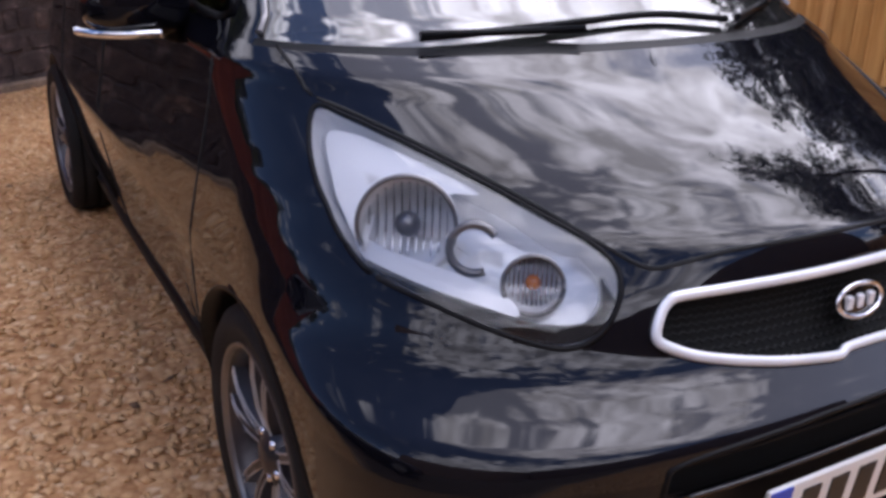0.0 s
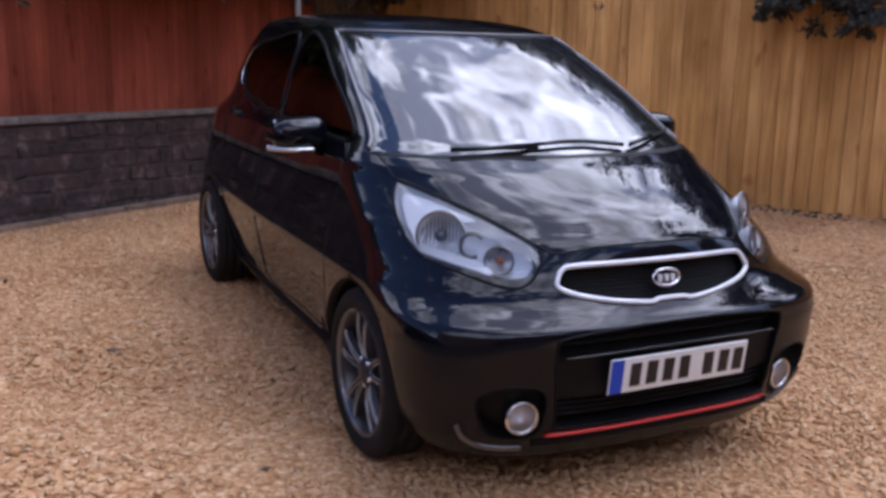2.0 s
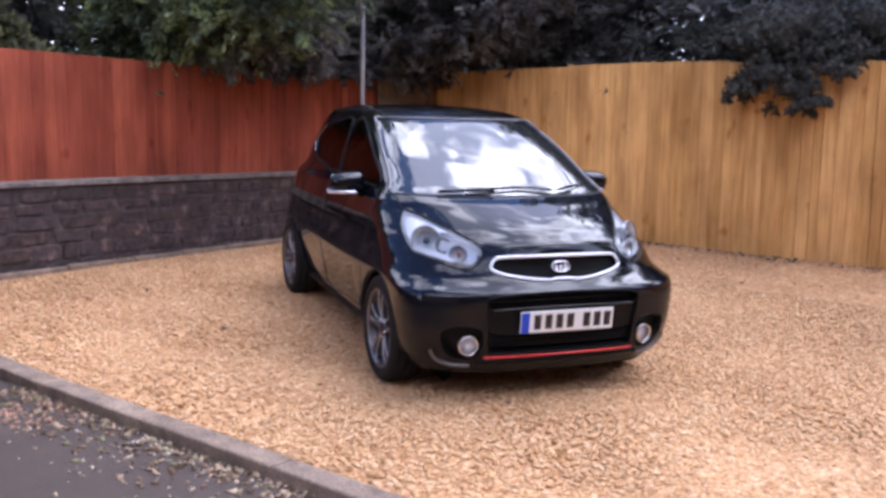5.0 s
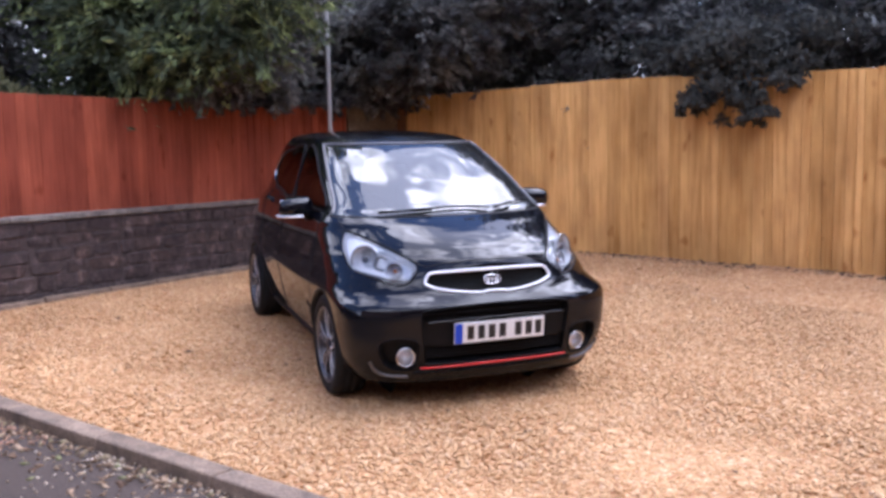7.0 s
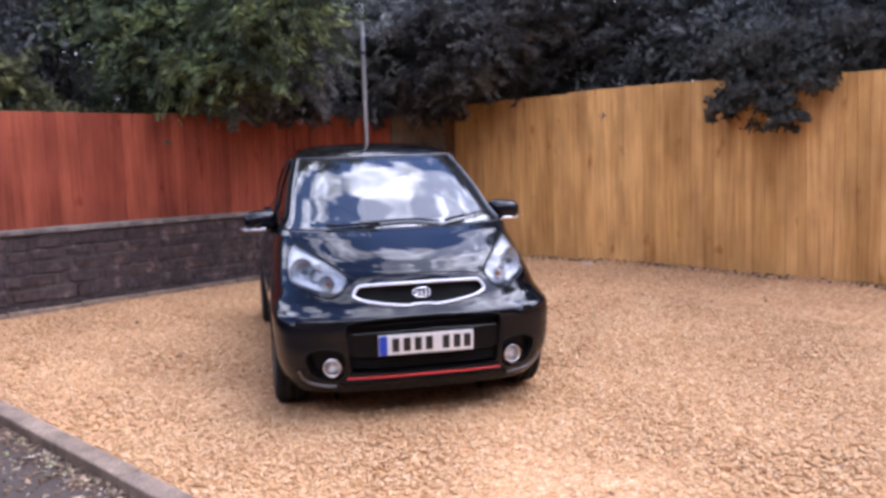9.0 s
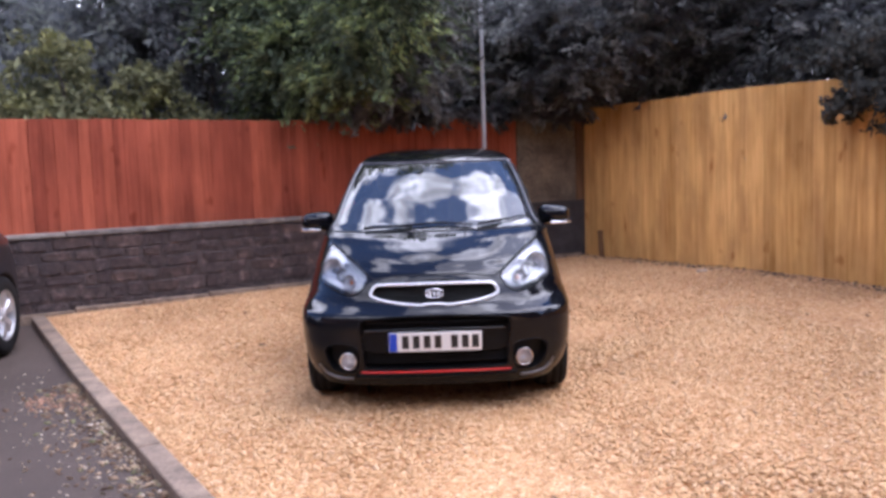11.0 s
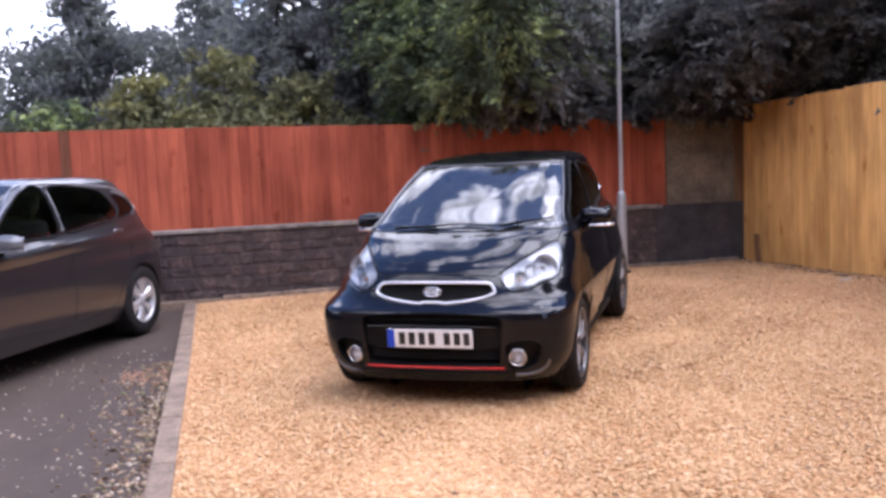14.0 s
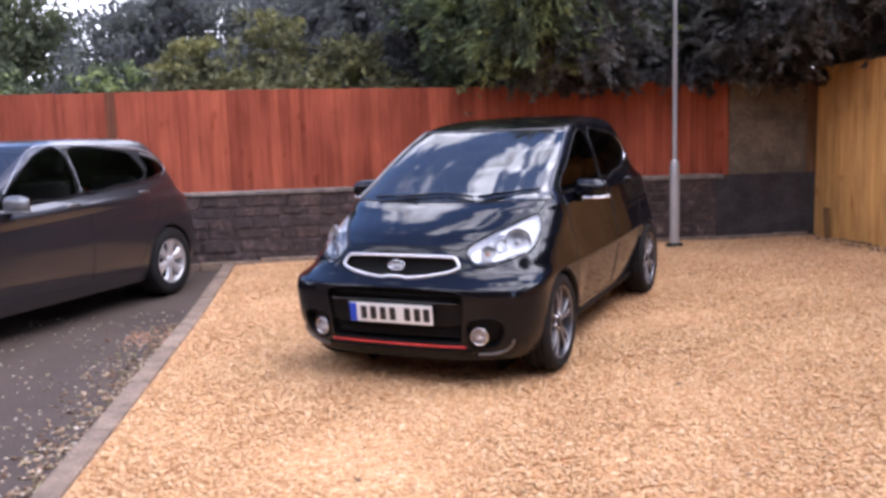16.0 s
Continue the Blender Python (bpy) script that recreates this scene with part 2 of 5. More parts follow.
def asphalt_material():
    m, n, l, b = mat_new("asphalt")
    fine = noise_node(n, l, 130, 5, 0.7)
    big = noise_node(n, l, 1.3, 6, 0.6)
    c1 = ramp_node(n, l, fine.outputs["Fac"], [(0.35, (0.052, 0.036, 0.028)), (0.6, (0.09, 0.064, 0.05)), (0.75, (0.16, 0.118, 0.09))])
    c2 = ramp_node(n, l, big.outputs["Fac"], [(0.3, (0.75, 0.72, 0.7)), (0.7, (1.15, 1.12, 1.1))])
    l.new(mul_node(n, l, c1.outputs["Color"], c2.outputs["Color"]), b.inputs["Base Color"])
    b.inputs["Roughness"].default_value = 0.85
    bump_node(n, l, fine.outputs["Fac"], b, 0.7, 0.006)
    return m


M_PAINT = car_paint("black paint", (0.0025, 0.0025, 0.004), (0.006, 0.006, 0.01))
M_GREY = car_paint("grey paint", (0.06, 0.058, 0.066), (0.11, 0.108, 0.122), 0.36, 0.85)
M_CHROME = plain("chrome", (0.82, 0.82, 0.84), 0.08, 1.0, grain=20, vary=0.05)
M_LAMPWHITE = plain("satin lamp reflector", (0.9, 0.91, 0.94), 0.15, 0.0, coat=0.5, grain=40, vary=0.04)
M_SILVER = plain("silver reflector", (0.86, 0.87, 0.9), 0.2, 0.2, grain=40, vary=0.06)
M_LAMPGREY = plain("grey lamp housing", (0.72, 0.73, 0.75), 0.16, 0.3, grain=40, vary=0.12)
M_ALLOY = plain("alloy", (0.19, 0.185, 0.19), 0.32, 0.8, grain=60, vary=0.15)
M_GUNMETAL = plain("gunmetal alloy", (0.06, 0.056, 0.062), 0.35, 0.6, grain=60, vary=0.2)
M_CAP = plain("wheel cover silver", (0.5, 0.49, 0.49), 0.35, 0.5, grain=60, vary=0.12)
M_BLACK = plain("black plastic", (0.006, 0.006, 0.007), 0.45, grain=200, vary=0.3, bump=0.1, spec=0.14)
M_GLOSSBLACK = plain("gloss black trim", (0.006, 0.006, 0.007), 0.12, coat=0.6, grain=50)
M_SATIN = plain("satin black bumper", (0.006, 0.006, 0.008), 0.22, grain=60, vary=0.2, spec=0.28)
M_RUBBER = plain("rubber", (0.014, 0.013, 0.013), 0.8, grain=150, vary=0.35, bump=0.3, spec=0.25)
M_DARK = plain("wheel well", (0.008, 0.008, 0.008), 0.9, grain=40)
M_RED = plain("red trim", (0.62, 0.03, 0.025), 0.3, coat=0.3, grain=60, vary=0.1)
M_CLOTH = plain("seat cloth", (0.035, 0.033, 0.034), 0.95, grain=300, vary=0.3, bump=0.2)
M_DASH = plain("dashboard plastic", (0.03, 0.03, 0.032), 0.6, grain=300, vary=0.2, bump=0.1)
M_WHITE = plain("plate white", (0.8, 0.8, 0.78), 0.4, grain=50, vary=0.06)
M_BLUE = plain("plate blue", (0.01, 0.06, 0.5), 0.4, grain=50, vary=0.08)
M_INK = plain("plate black", (0.012, 0.012, 0.012), 0.5, grain=50)
M_AMBER = plain("amber bulb", (0.75, 0.22, 0.03), 0.2, coat=0.5, grain=50)
M_DISC = plain("brake steel", (0.3, 0.29, 0.28), 0.35, 0.9, grain=80)
M_SCREEN = pane("windscreen glass", (0.28, 0.33, 0.33), 0.0, 2.5, 0.02)
M_GREYGLASS = pane("clear side glass", (0.42, 0.45, 0.45), 0.0, 1.6)
M_SIDEGLASS = pane("tinted side glass", (0.05, 0.055, 0.055), 0.0, 1.22)
M_LENS = pane("clear lens", (0.95, 0.96, 0.98), 0.02, 1.6)
M_MIRROR = plain("mirror glass", (0.8, 0.82, 0.85), 0.02, 1.0, grain=10, vary=0.02)
M_GALV = plain("galvanised steel", (0.5, 0.5, 0.5), 0.5, 0.55, grain=30, vary=0.2)
M_KERB = stone_material("concrete edging", [(0.0, (0.29, 0.215, 0.16)), (1.0, (0.355, 0.265, 0.2))], 6.0)
M_STONE = stone_material("wall stone", [(0.0, (0.088, 0.064, 0.064)), (0.35, (0.096, 0.071, 0.069)), (0.6, (0.09, 0.067, 0.067)), (0.85, (0.115, 0.08, 0.072)), (1.0, (0.14, 0.105, 0.1))], 16.0, True)
M_MORTAR = stone_material("mortar", [(0.0, (0.1, 0.077, 0.075)), (1.0, (0.1, 0.077, 0.075))], 14.0, True)
M_COPING = stone_material("coping concrete", [(0.0, (0.24, 0.21, 0.19)), (1.0, (0.33, 0.3, 0.27))], 8.0)
M_RENDER = stone_material("dark render", [(0.0, (0.06, 0.055, 0.06)), (1.0, (0.07, 0.063, 0.067))], 4.0)
M_BRICKWALL = stone_material("dull brick", [(0.0, (0.2, 0.135, 0.11)), (1.0, (0.25, 0.17, 0.14))], 3.0)
M_PANEL = stone_material("weathered board", [(0.0, (0.22, 0.175, 0.125)), (1.0, (0.22, 0.175, 0.125))], 3.0)
M_REDWOOD = board_material("red stained boards", (0.34, 0.08, 0.042), (0.48, 0.125, 0.064), (0.7, 0.64, 0.6))
M_PINE = board_material("new pine boards", (0.6, 0.345, 0.116), (0.8, 0.485, 0.188), (0.74, 0.64, 0.52))
M_MOSSY = board_material("mossy board", (0.19, 0.075, 0.04), (0.22, 0.085, 0.045), (0.7, 0.64, 0.6))
M_POST = board_material("timber post", (0.2, 0.11, 0.06), (0.26, 0.15, 0.08), (0.7, 0.6, 0.5))
M_GRAVEL = gravel_material()
M_ASPHALT = asphalt_material()
M_SOIL = plain("soil and grass", (0.09, 0.085, 0.045), 0.95, grain=30, vary=0.4, bump=0.4)
M_PEBBLE = island_material("pebbles", [(0.0, (0.46, 0.255, 0.115)), (0.2, (0.58, 0.345, 0.165)), (0.55, (0.635, 0.395, 0.2)), (0.85, (0.67, 0.43, 0.23)), (1.0, (0.72, 0.5, 0.3))], 0.8, spec=0.15)
M_GRIT = island_material("loose stones", [(0.0, (0.28, 0.2, 0.13)), (0.5, (0.52, 0.41, 0.3)), (1.0, (0.64, 0.54, 0.43))], 0.75)
M_LITTER = island_material("dead leaves", [(0.0, (0.13, 0.075, 0.045)), (0.5, (0.25, 0.16, 0.095)), (0.8, (0.52, 0.37, 0.24)), (1.0, (0.2, 0.2, 0.09))], 0.85)
M_BARK = plain("bark", (0.06, 0.045, 0.035), 0.95, grain=40, vary=0.4, bump=0.8)
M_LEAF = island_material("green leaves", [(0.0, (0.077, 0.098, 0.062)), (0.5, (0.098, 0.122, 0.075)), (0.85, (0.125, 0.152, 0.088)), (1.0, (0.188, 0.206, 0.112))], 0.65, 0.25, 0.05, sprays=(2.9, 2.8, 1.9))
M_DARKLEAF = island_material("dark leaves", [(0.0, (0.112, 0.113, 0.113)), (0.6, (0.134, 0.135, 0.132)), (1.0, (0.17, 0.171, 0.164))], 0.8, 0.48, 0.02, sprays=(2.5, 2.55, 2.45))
M_BRANCHLEAF = island_material("grey-green leaves", [(0.0, (0.06, 0.062, 0.058)), (0.6, (0.08, 0.083, 0.076)), (1.0, (0.115, 0.118, 0.105))], 0.8, 0.2, 0.03)
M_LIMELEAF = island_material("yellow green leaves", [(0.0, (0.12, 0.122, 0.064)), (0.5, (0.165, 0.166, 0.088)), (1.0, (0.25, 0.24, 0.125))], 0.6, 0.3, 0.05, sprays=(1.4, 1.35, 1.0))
# distant foliage: both leaf colours are lightened to carry the haze
M_FARLEAF = island_material("haze-paled far leaves", [(0.0, (0.17, 0.173, 0.173)), (0.6, (0.187, 0.192, 0.185)), (1.0, (0.21, 0.215, 0.198))], 0.85, 0.5, 0.02, sprays=(1.4, 1.45, 1.25))
M_OLIVELEAF = island_material("haze-paled olive leaves", [(0.0, (0.12, 0.13, 0.085)), (0.6, (0.14, 0.152, 0.095)), (1.0, (0.165, 0.178, 0.11))], 0.85, 0.5, 0.02, sprays=(1.4, 1.45, 1.2))


# ---- mesh helpers ----
def mesh_of(name, verts, faces, mat, smooth=True):
    me = bpy.data.meshes.new(name)
    me.from_pydata([tuple(map(float, v)) for v in verts], [], [tuple(map(int, f)) for f in faces])
    me.materials.append(mat)
    if smooth:
        me.polygons.foreach_set("use_smooth", [True] * len(me.polygons))
    me.update()
    return me


def child(name, me, parent, label=""):
    ob = new(name, me)
    ob.parent = parent
    if label:
        tagged(ob, label)
    return ob


def part(name, bm, material, parent, label="", smooth=False):
    me = bpy.data.meshes.new(name)
    bm.to_mesh(me)
    bm.free()
    me.materials.append(material)
    if smooth:
        me.polygons.foreach_set("use_smooth", [True] * len(me.polygons))
    return child(name, me, parent, label)


def empty(name, m, label, category, group="", kind=""):
    ob = new(name)
    ob.empty_display_size = 0.2
    ob.matrix_basis = m
    return tagged(ob, label, category, group, kind)


def box_bm(x0, x1, y0, y1, z0, z1, bevel=0.0, segs=2):
    bm = bmesh.new()
    bmesh.ops.create_cube(bm, size=1.0)
    for v in bm.verts:
        v.co = Vector(((x0 + x1) / 2 + v.co.x * (x1 - x0), (y0 + y1) / 2 + v.co.y * (y1 - y0), (z0 + z1) / 2 + v.co.z * (z1 - z0)))
    if bevel:
        bmesh.ops.bevel(bm, geom=bm.edges[:], offset=bevel, segments=segs, affect="EDGES", profile=0.5)
    return bm


def lathe(profile, n=48, axis="x", closed=False):
    """Verts and faces of a profile of (radius, along) turned about an axis."""
    vs, fs = [], []
    for r, a in profile:
        for k in range(n):
            c, s = math.cos(2 * math.pi * k / n) * r, math.sin(2 * math.pi * k / n) * r
            vs.append((a, c, s) if axis == "x" else (c, s, a))
    m = len(profile)
    for i in range(m if closed else m - 1):
        j = (i + 1) % m
        for k in range(n):
            q = (k + 1) % n
            fs.append((i * n + k, i * n + q, j * n + q, j * n + k))
    return vs, fs


def tube(pts, r, n=8, closed=False, flat=None):
    """A round bar along points; flat: (across, out) half sizes with pts' own normals along -y."""
    pts = [Vector(p) for p in pts]
    vs, fs, m = [], [], len(pts)
    for i, p in enumerate(pts):
        a = pts[(i - 1) % m] if closed or i else p
        b = pts[(i + 1) % m] if closed or i < m - 1 else p
        d = (b - a).normalized()
        ref = Vector((0, -1, 0.15)) if abs(d.y) < 0.9 else Vector((1, 0, 0))
        s = d.cross(ref).normalized()
        o = s.cross(d).normalized()
        ra, rb = (flat if flat else (r, r))
        for k in range(n):
            w = 2 * math.pi * k / n
            vs.append(p + s * (math.cos(w) * ra) + o * (math.sin(w) * rb))
    for i in range(m if closed else m - 1):
        j = (i + 1) % m
        for k in range(n):
            q = (k + 1) % n
            fs.append((i * n + k, i * n + q, j * n + q, j * n + k))
    if not closed:
        fs.append(tuple(range(n)))
        fs.append(tuple(reversed(range((m - 1) * n, m * n))))
    return vs, fs


def pchip(xs, ys):
    """Smooth curve through knots that never overshoots them."""
    xs, ys = np.array(xs, float), np.array(ys, float)
    h, d = np.diff(xs), np.diff(ys) / np.diff(xs)
    g = np.zeros(len(xs))
    for i in range(1, len(xs) - 1):
        if d[i - 1] * d[i] > 0:
            w1, w2 = 2 * h[i] + h[i - 1], h[i] + 2 * h[i - 1]
            g[i] = (w1 + w2) / (w1 / d[i - 1] + w2 / d[i])
    g[0], g[-1] = d[0], d[-1]

    def f(x):
        x = np.clip(np.asarray(x, float), xs[0], xs[-1])
        i = np.clip(np.searchsorted(xs, x) - 1, 0, len(h) - 1)
        t = (x - xs[i]) / h[i]
        return ((1 + 2 * t) * (1 - t) ** 2 * ys[i] + t * (1 - t) ** 2 * h[i] * g[i]
                + t * t * (3 - 2 * t) * ys[i + 1] + t * t * (t - 1) * h[i] * g[i + 1])
    return f


def smooth_loop(pts, per=6, closed=True):
    """Catmull-Rom points through a loop of 2D or 3D points."""
    p = [np.array(q, float) for q in pts]
    n, out = len(p), []
    for i in range(n if closed else n - 1):
        if closed:
            a, b, c, d = p[i - 1], p[i], p[(i + 1) % n], p[(i + 2) % n]
        else:
            a, b, c, d = p[max(i - 1, 0)], p[i], p[i + 1], p[min(i + 2, n - 1)]
        for k in range(per):
            t = k / per
            out.append(0.5 * (2 * b + (c - a) * t + (2 * a - 5 * b + 4 * c - d) * t * t + (3 * b - a - 3 * c + d) * t ** 3))
    if not closed:
        out.append(p[-1])
    return np.array(out)


# ---- ground plan: s runs along the kerb to the back wall, p across it to the pine fence ----
KD = Vector((-0.5429, 0.8398, 0)).normalized()
KR = Vector((KD.y, -KD.x, 0))
K0 = Vector((-0.906, -1.235, 0))
S_WALL, P_FENCE = 5.52, 6.62


def ramp(v):
    return (v + np.sqrt(v * v + 0.09)) / 2


def rise(x, y):
    """Height of the gravel, which climbs gently to the back and to the pine fence."""
    return 0.042 * (ramp(y - 1.2) - ramp(y - 4.6)) + 0.03 * ramp(x - 1.5)


def at(s, p, z=0.0):
    q = K0 + KD * s + KR * p
    return Vector((q.x, q.y, z))


def sheet(name, s0, s1, p0, p1, step, drop, mat, label, category, wave=0.0):
    ns, npp = max(2, int((s1 - s0) / step)), max(2, int((p1 - p0) / step))
    vs, fs = [], []
    for i in range(ns + 1):
        for j in range(npp + 1):
            q = at(s0 + (s1 - s0) * i / ns, p0 + (p1 - p0) * j / npp)
            edge = min(1.0, j / 2.0)
            vs.append((q.x, q.y, float(rise(q.x, q.y)) - drop + wave * edge * noise.noise(Vector((q.x * 1.3, q.y * 1.3, 3.0)))))
    for i in range(ns):
        for j in range(npp):
            a = i * (npp + 1) + j
            fs.append((a, a + npp + 1, a + npp + 2, a + 1))
    ob = new(name, mesh_of(name, vs, fs, mat))
    return tagged(ob, label, category, kind="structure")


sheet("gravel_ground", -11.0, S_WALL + 0.1, 0.0, P_FENCE + 0.12, 0.12, 0.0, M_GRAVEL, "golden gravel parking bay of small rounded stones", "gravel", 0.012)
sheet("road", -11.0, S_WALL + 0.1, -14.0, -0.1, 0.5, 0.045, M_ASPHALT, "worn dark grey asphalt beside the gravel bay", "road")
bm = bmesh.new()
bmesh.ops.create_circle(bm, cap_ends=True, segments=48, radius=900)
me = bpy.data.meshes.new("ground")
bm.to_mesh(me)
bm.free()
me.materials.append(M_SOIL)
ground = new("ground", me)
ground.location.z = -0.14
tagged(ground, "rough soil and grass beyond the parking bay", "ground", kind="structure")


# ---- cars ----
class Shape:
    """Outer skin of a car. Level curves: height, nose, half width, corner depth, corner power, tail, tail corner depth."""

    def __init__(self, knots, crease=None):
        self.crease = crease
        k = np.array(knots, float)
        run = np.concatenate([[0], np.cumsum(np.hypot(np.diff(k[:, 0]), np.diff(k[:, 1])) + 0.25 * np.abs(np.diff(k[:, 2])))])
        self.run = run
        self.f = [pchip(run, k[:, i]) for i in range(7)]
        ts = np.linspace(0, run[-1], 600)
        self.t_of = lambda z, zs=self.f[0](ts), tt=ts: np.interp(z, zs, tt)

    def levels(self, n):
        t = np.linspace(0, self.run[-1], n)
        return np.stack([f(t) for f in self.f], 1)

    def at_z(self, z):
        t = self.t_of(z)
        return [f(t) for f in self.f]

    def nose(self, x, z):
        """Depth of the front skin at width x and height z."""
        _, yf, w, d, n, _, _ = self.at_z(z)
        q = np.clip(np.abs(x) / w, 0, 0.9999)
        return yf + d * (1 - (1 - q ** n) ** (1 / n))

    def flank(self, y, z):
        """Half width of the side skin."""
        _, yf, w, d, n, yr, dr = self.at_z(z)
        a = np.clip(1 - (y - yf) / d, 0, 1)
        b = np.clip(1 - (yr - y) / dr, 0, 1)
        return w * np.maximum(1 - a ** n, 0) ** (1 / n) * np.maximum(1 - b ** 2.6, 0) ** (1 / 2.6) * self.tail(y, yr) - self.hollow(y, z)

    def hollow(self, y, z):
        """How far the doors fall inward below a crease that climbs to the tail: start height, slope, depth, reach, first and last y."""
        if not self.crease:
            return 0.0 * y
        c0, slope, depth, reach, y0, y1 = self.crease
        t = np.clip((c0 + slope * (y - y0) - z) / reach, 0, 1)
        ends = np.clip((y - y0 + 0.12) / 0.3, 0, 1) * np.clip((y1 - y) / 0.3, 0, 1)
        return depth * (1 - (1 - t) ** 1.6) * ends * ends * (3 - 2 * ends)

    @staticmethod
    def tail(y, yr):
        return 1 - 0.06 * np.clip((y - yr + 1.6) / 1.6, 0, 1) ** 2

    def grid(self, nlev=210, nf=60, ns=80, nr=14):
        rows = []
        for z, yf, w, d, n, yr, dr in self.levels(nlev):
            th = np.linspace(0, math.pi / 2, nf)
            x1, y1 = w * np.sin(th) ** (2 / n), yf + d * (1 - np.cos(th) ** (2 / n))
            y2 = np.linspace(yf + d, yr - dr, ns + 2)[1:-1]
            x2 = np.full(ns, w)
            th = np.linspace(math.pi / 2, 0, nr)
            x3, y3 = w * np.sin(th) ** (2 / 2.6), yr - dr * (1 - np.cos(th) ** (2 / 2.6))
            x, y = np.concatenate([x1, x2, x3]), np.concatenate([y1, y2, y3])
            x = np.maximum(x * self.tail(y, yr) - self.hollow(y, np.full(len(y), z)) * np.clip((x / w - 0.8) / 0.15, 0, 1), 0)
            half = np.stack([x, y, np.full(len(x), z)], 1)
            left = half[1:-1][::-1] * (-1, 1, 1)
            rows.append(np.concatenate([half, left]))
        v = np.array(rows)
        L, m = v.shape[:2]
        fs = [(i * m + j, i * m + (j + 1) % m, (i + 1) * m + (j + 1) % m, (i + 1) * m + j) for i in range(L - 1) for j in range(m)]
        return v.reshape(-1, 3), np.array(fs)


def within(q, loop):
    """Which of the 2D points lie inside the loop."""
    x, y, ins = q[:, 0], q[:, 1], np.zeros(len(q), bool)
    for (ax, ay), (bx, by) in zip(loop, np.roll(loop, -1, 0)):
        c = (ay > y) != (by > y)
        with np.errstate(divide="ignore", invalid="ignore"):
            ins ^= c & (x < (bx - ax) * (y - ay) / (by - ay) + ax)
    return ins


def nearest(q, loop):
    a, b = loop, np.roll(loop, -1, 0)
    ab = b - a
    t = np.clip(((q[:, None] - a) * ab).sum(2) / np.maximum((ab * ab).sum(1), 1e-12), 0, 1)
    c = a + t[..., None] * ab
    k = ((q[:, None] - c) ** 2).sum(2).argmin(1)
    return c[np.arange(len(q)), k]


def cut(v, f, loop, plane, place, mask):
    """Splits a skin along a loop drawn in one projection: (inside, outside), the border laid exactly on the loop."""
    loop = np.array(loop, float)
    lo, hi = loop.min(0) - 0.12, loop.max(0) + 0.12
    q = plane(v)
    ok = mask(v) & (q > lo).all(1) & (q < hi).all(1)
    ins = np.zeros(len(v), bool)
    ins[ok] = within(q[ok], loop)
    cnt = ins[f].sum(1)
    okf = ok[f].all(1)
    res = []
    for want in (True, False):
        sel = (cnt > 0) & okf if want else (cnt < f.shape[1])
        vv, ff = v.copy(), f[sel]
        mixed = f[(cnt > 0) & (cnt < f.shape[1])]
        ids = np.unique(mixed)
        ids = ids[(ins[ids] != want) & ok[ids]]
        if len(ids):
            vv[ids] = place(nearest(q[ids], loop), v[ids])
        res.append((vv, ff))
    return res


def tidy(v, f):
    """Drops unused points and collapsed faces."""
    keep = []
    for q in f:
        p = v[q]
        a = np.linalg.norm(np.cross(p[2] - p[0], p[3] - p[1])) if len(q) == 4 else 1
        if a > 1e-8:
            keep.append(q)
    f = np.array(keep)
    ids, inv = np.unique(f, return_inverse=True)
    return v[ids], inv.reshape(f.shape)


def mirror_x(loop):
    return [(-x, z) for x, z in loop][::-1]


def fan(loop3, centre3, rings=7):
    """A filled patch between a closed loop and its centre."""
    loop3, c = np.array(loop3), np.array(centre3)
    n, vs, fs = len(loop3), [c], []
    for r in range(1, rings + 1):
        for p in loop3:
            vs.append(c + (p - c) * r / rings)
    for k in range(n):
        fs.append((0, 1 + (k + 1) % n, 1 + k))
    for r in range(rings - 1):
        for k in range(n):
            a, b = 1 + r * n + k, 1 + r * n + (k + 1) % n
            fs.append((a, b, b + n, a + n))
    return np.array(vs), fs


def strip(a, b):
    n = len(a)
    return list(a) + list(b), [(k, (k + 1) % n, n + (k + 1) % n, n + k) for k in range(n)]


def nose_pts(shape, loop, off=0.0):
    """Loop of (x, z) laid on the front skin, moved out by off."""
    loop = np.array(loop)
    x, z = loop[:, 0], loop[:, 1]
    y = shape.nose(x, z)
    e = 0.004
    yx = (shape.nose(x + e, z) - shape.nose(x - e, z)) / (2 * e)
    yz = (shape.nose(x, z + e) - shape.nose(x, z - e)) / (2 * e)
    n = np.stack([yx, -np.ones_like(x), yz], 1)
    n /= np.linalg.norm(n, axis=1)[:, None]
    return np.stack([x, y, z], 1) + n * off


def nose_patch(shape, loop, off, rings=7, dome=0.0):
    loop = np.array(loop)
    c = loop.mean(0)
    q, f = fan(loop, c, rings)
    rr = np.concatenate([[0], np.repeat(np.arange(1, rings + 1) / rings, len(loop))])
    return nose_pts(shape, q, 0.0) + (nose_pts(shape, q, 1.0) - nose_pts(shape, q, 0.0)) * (off + dome * (1 - rr ** 2))[:, None], f


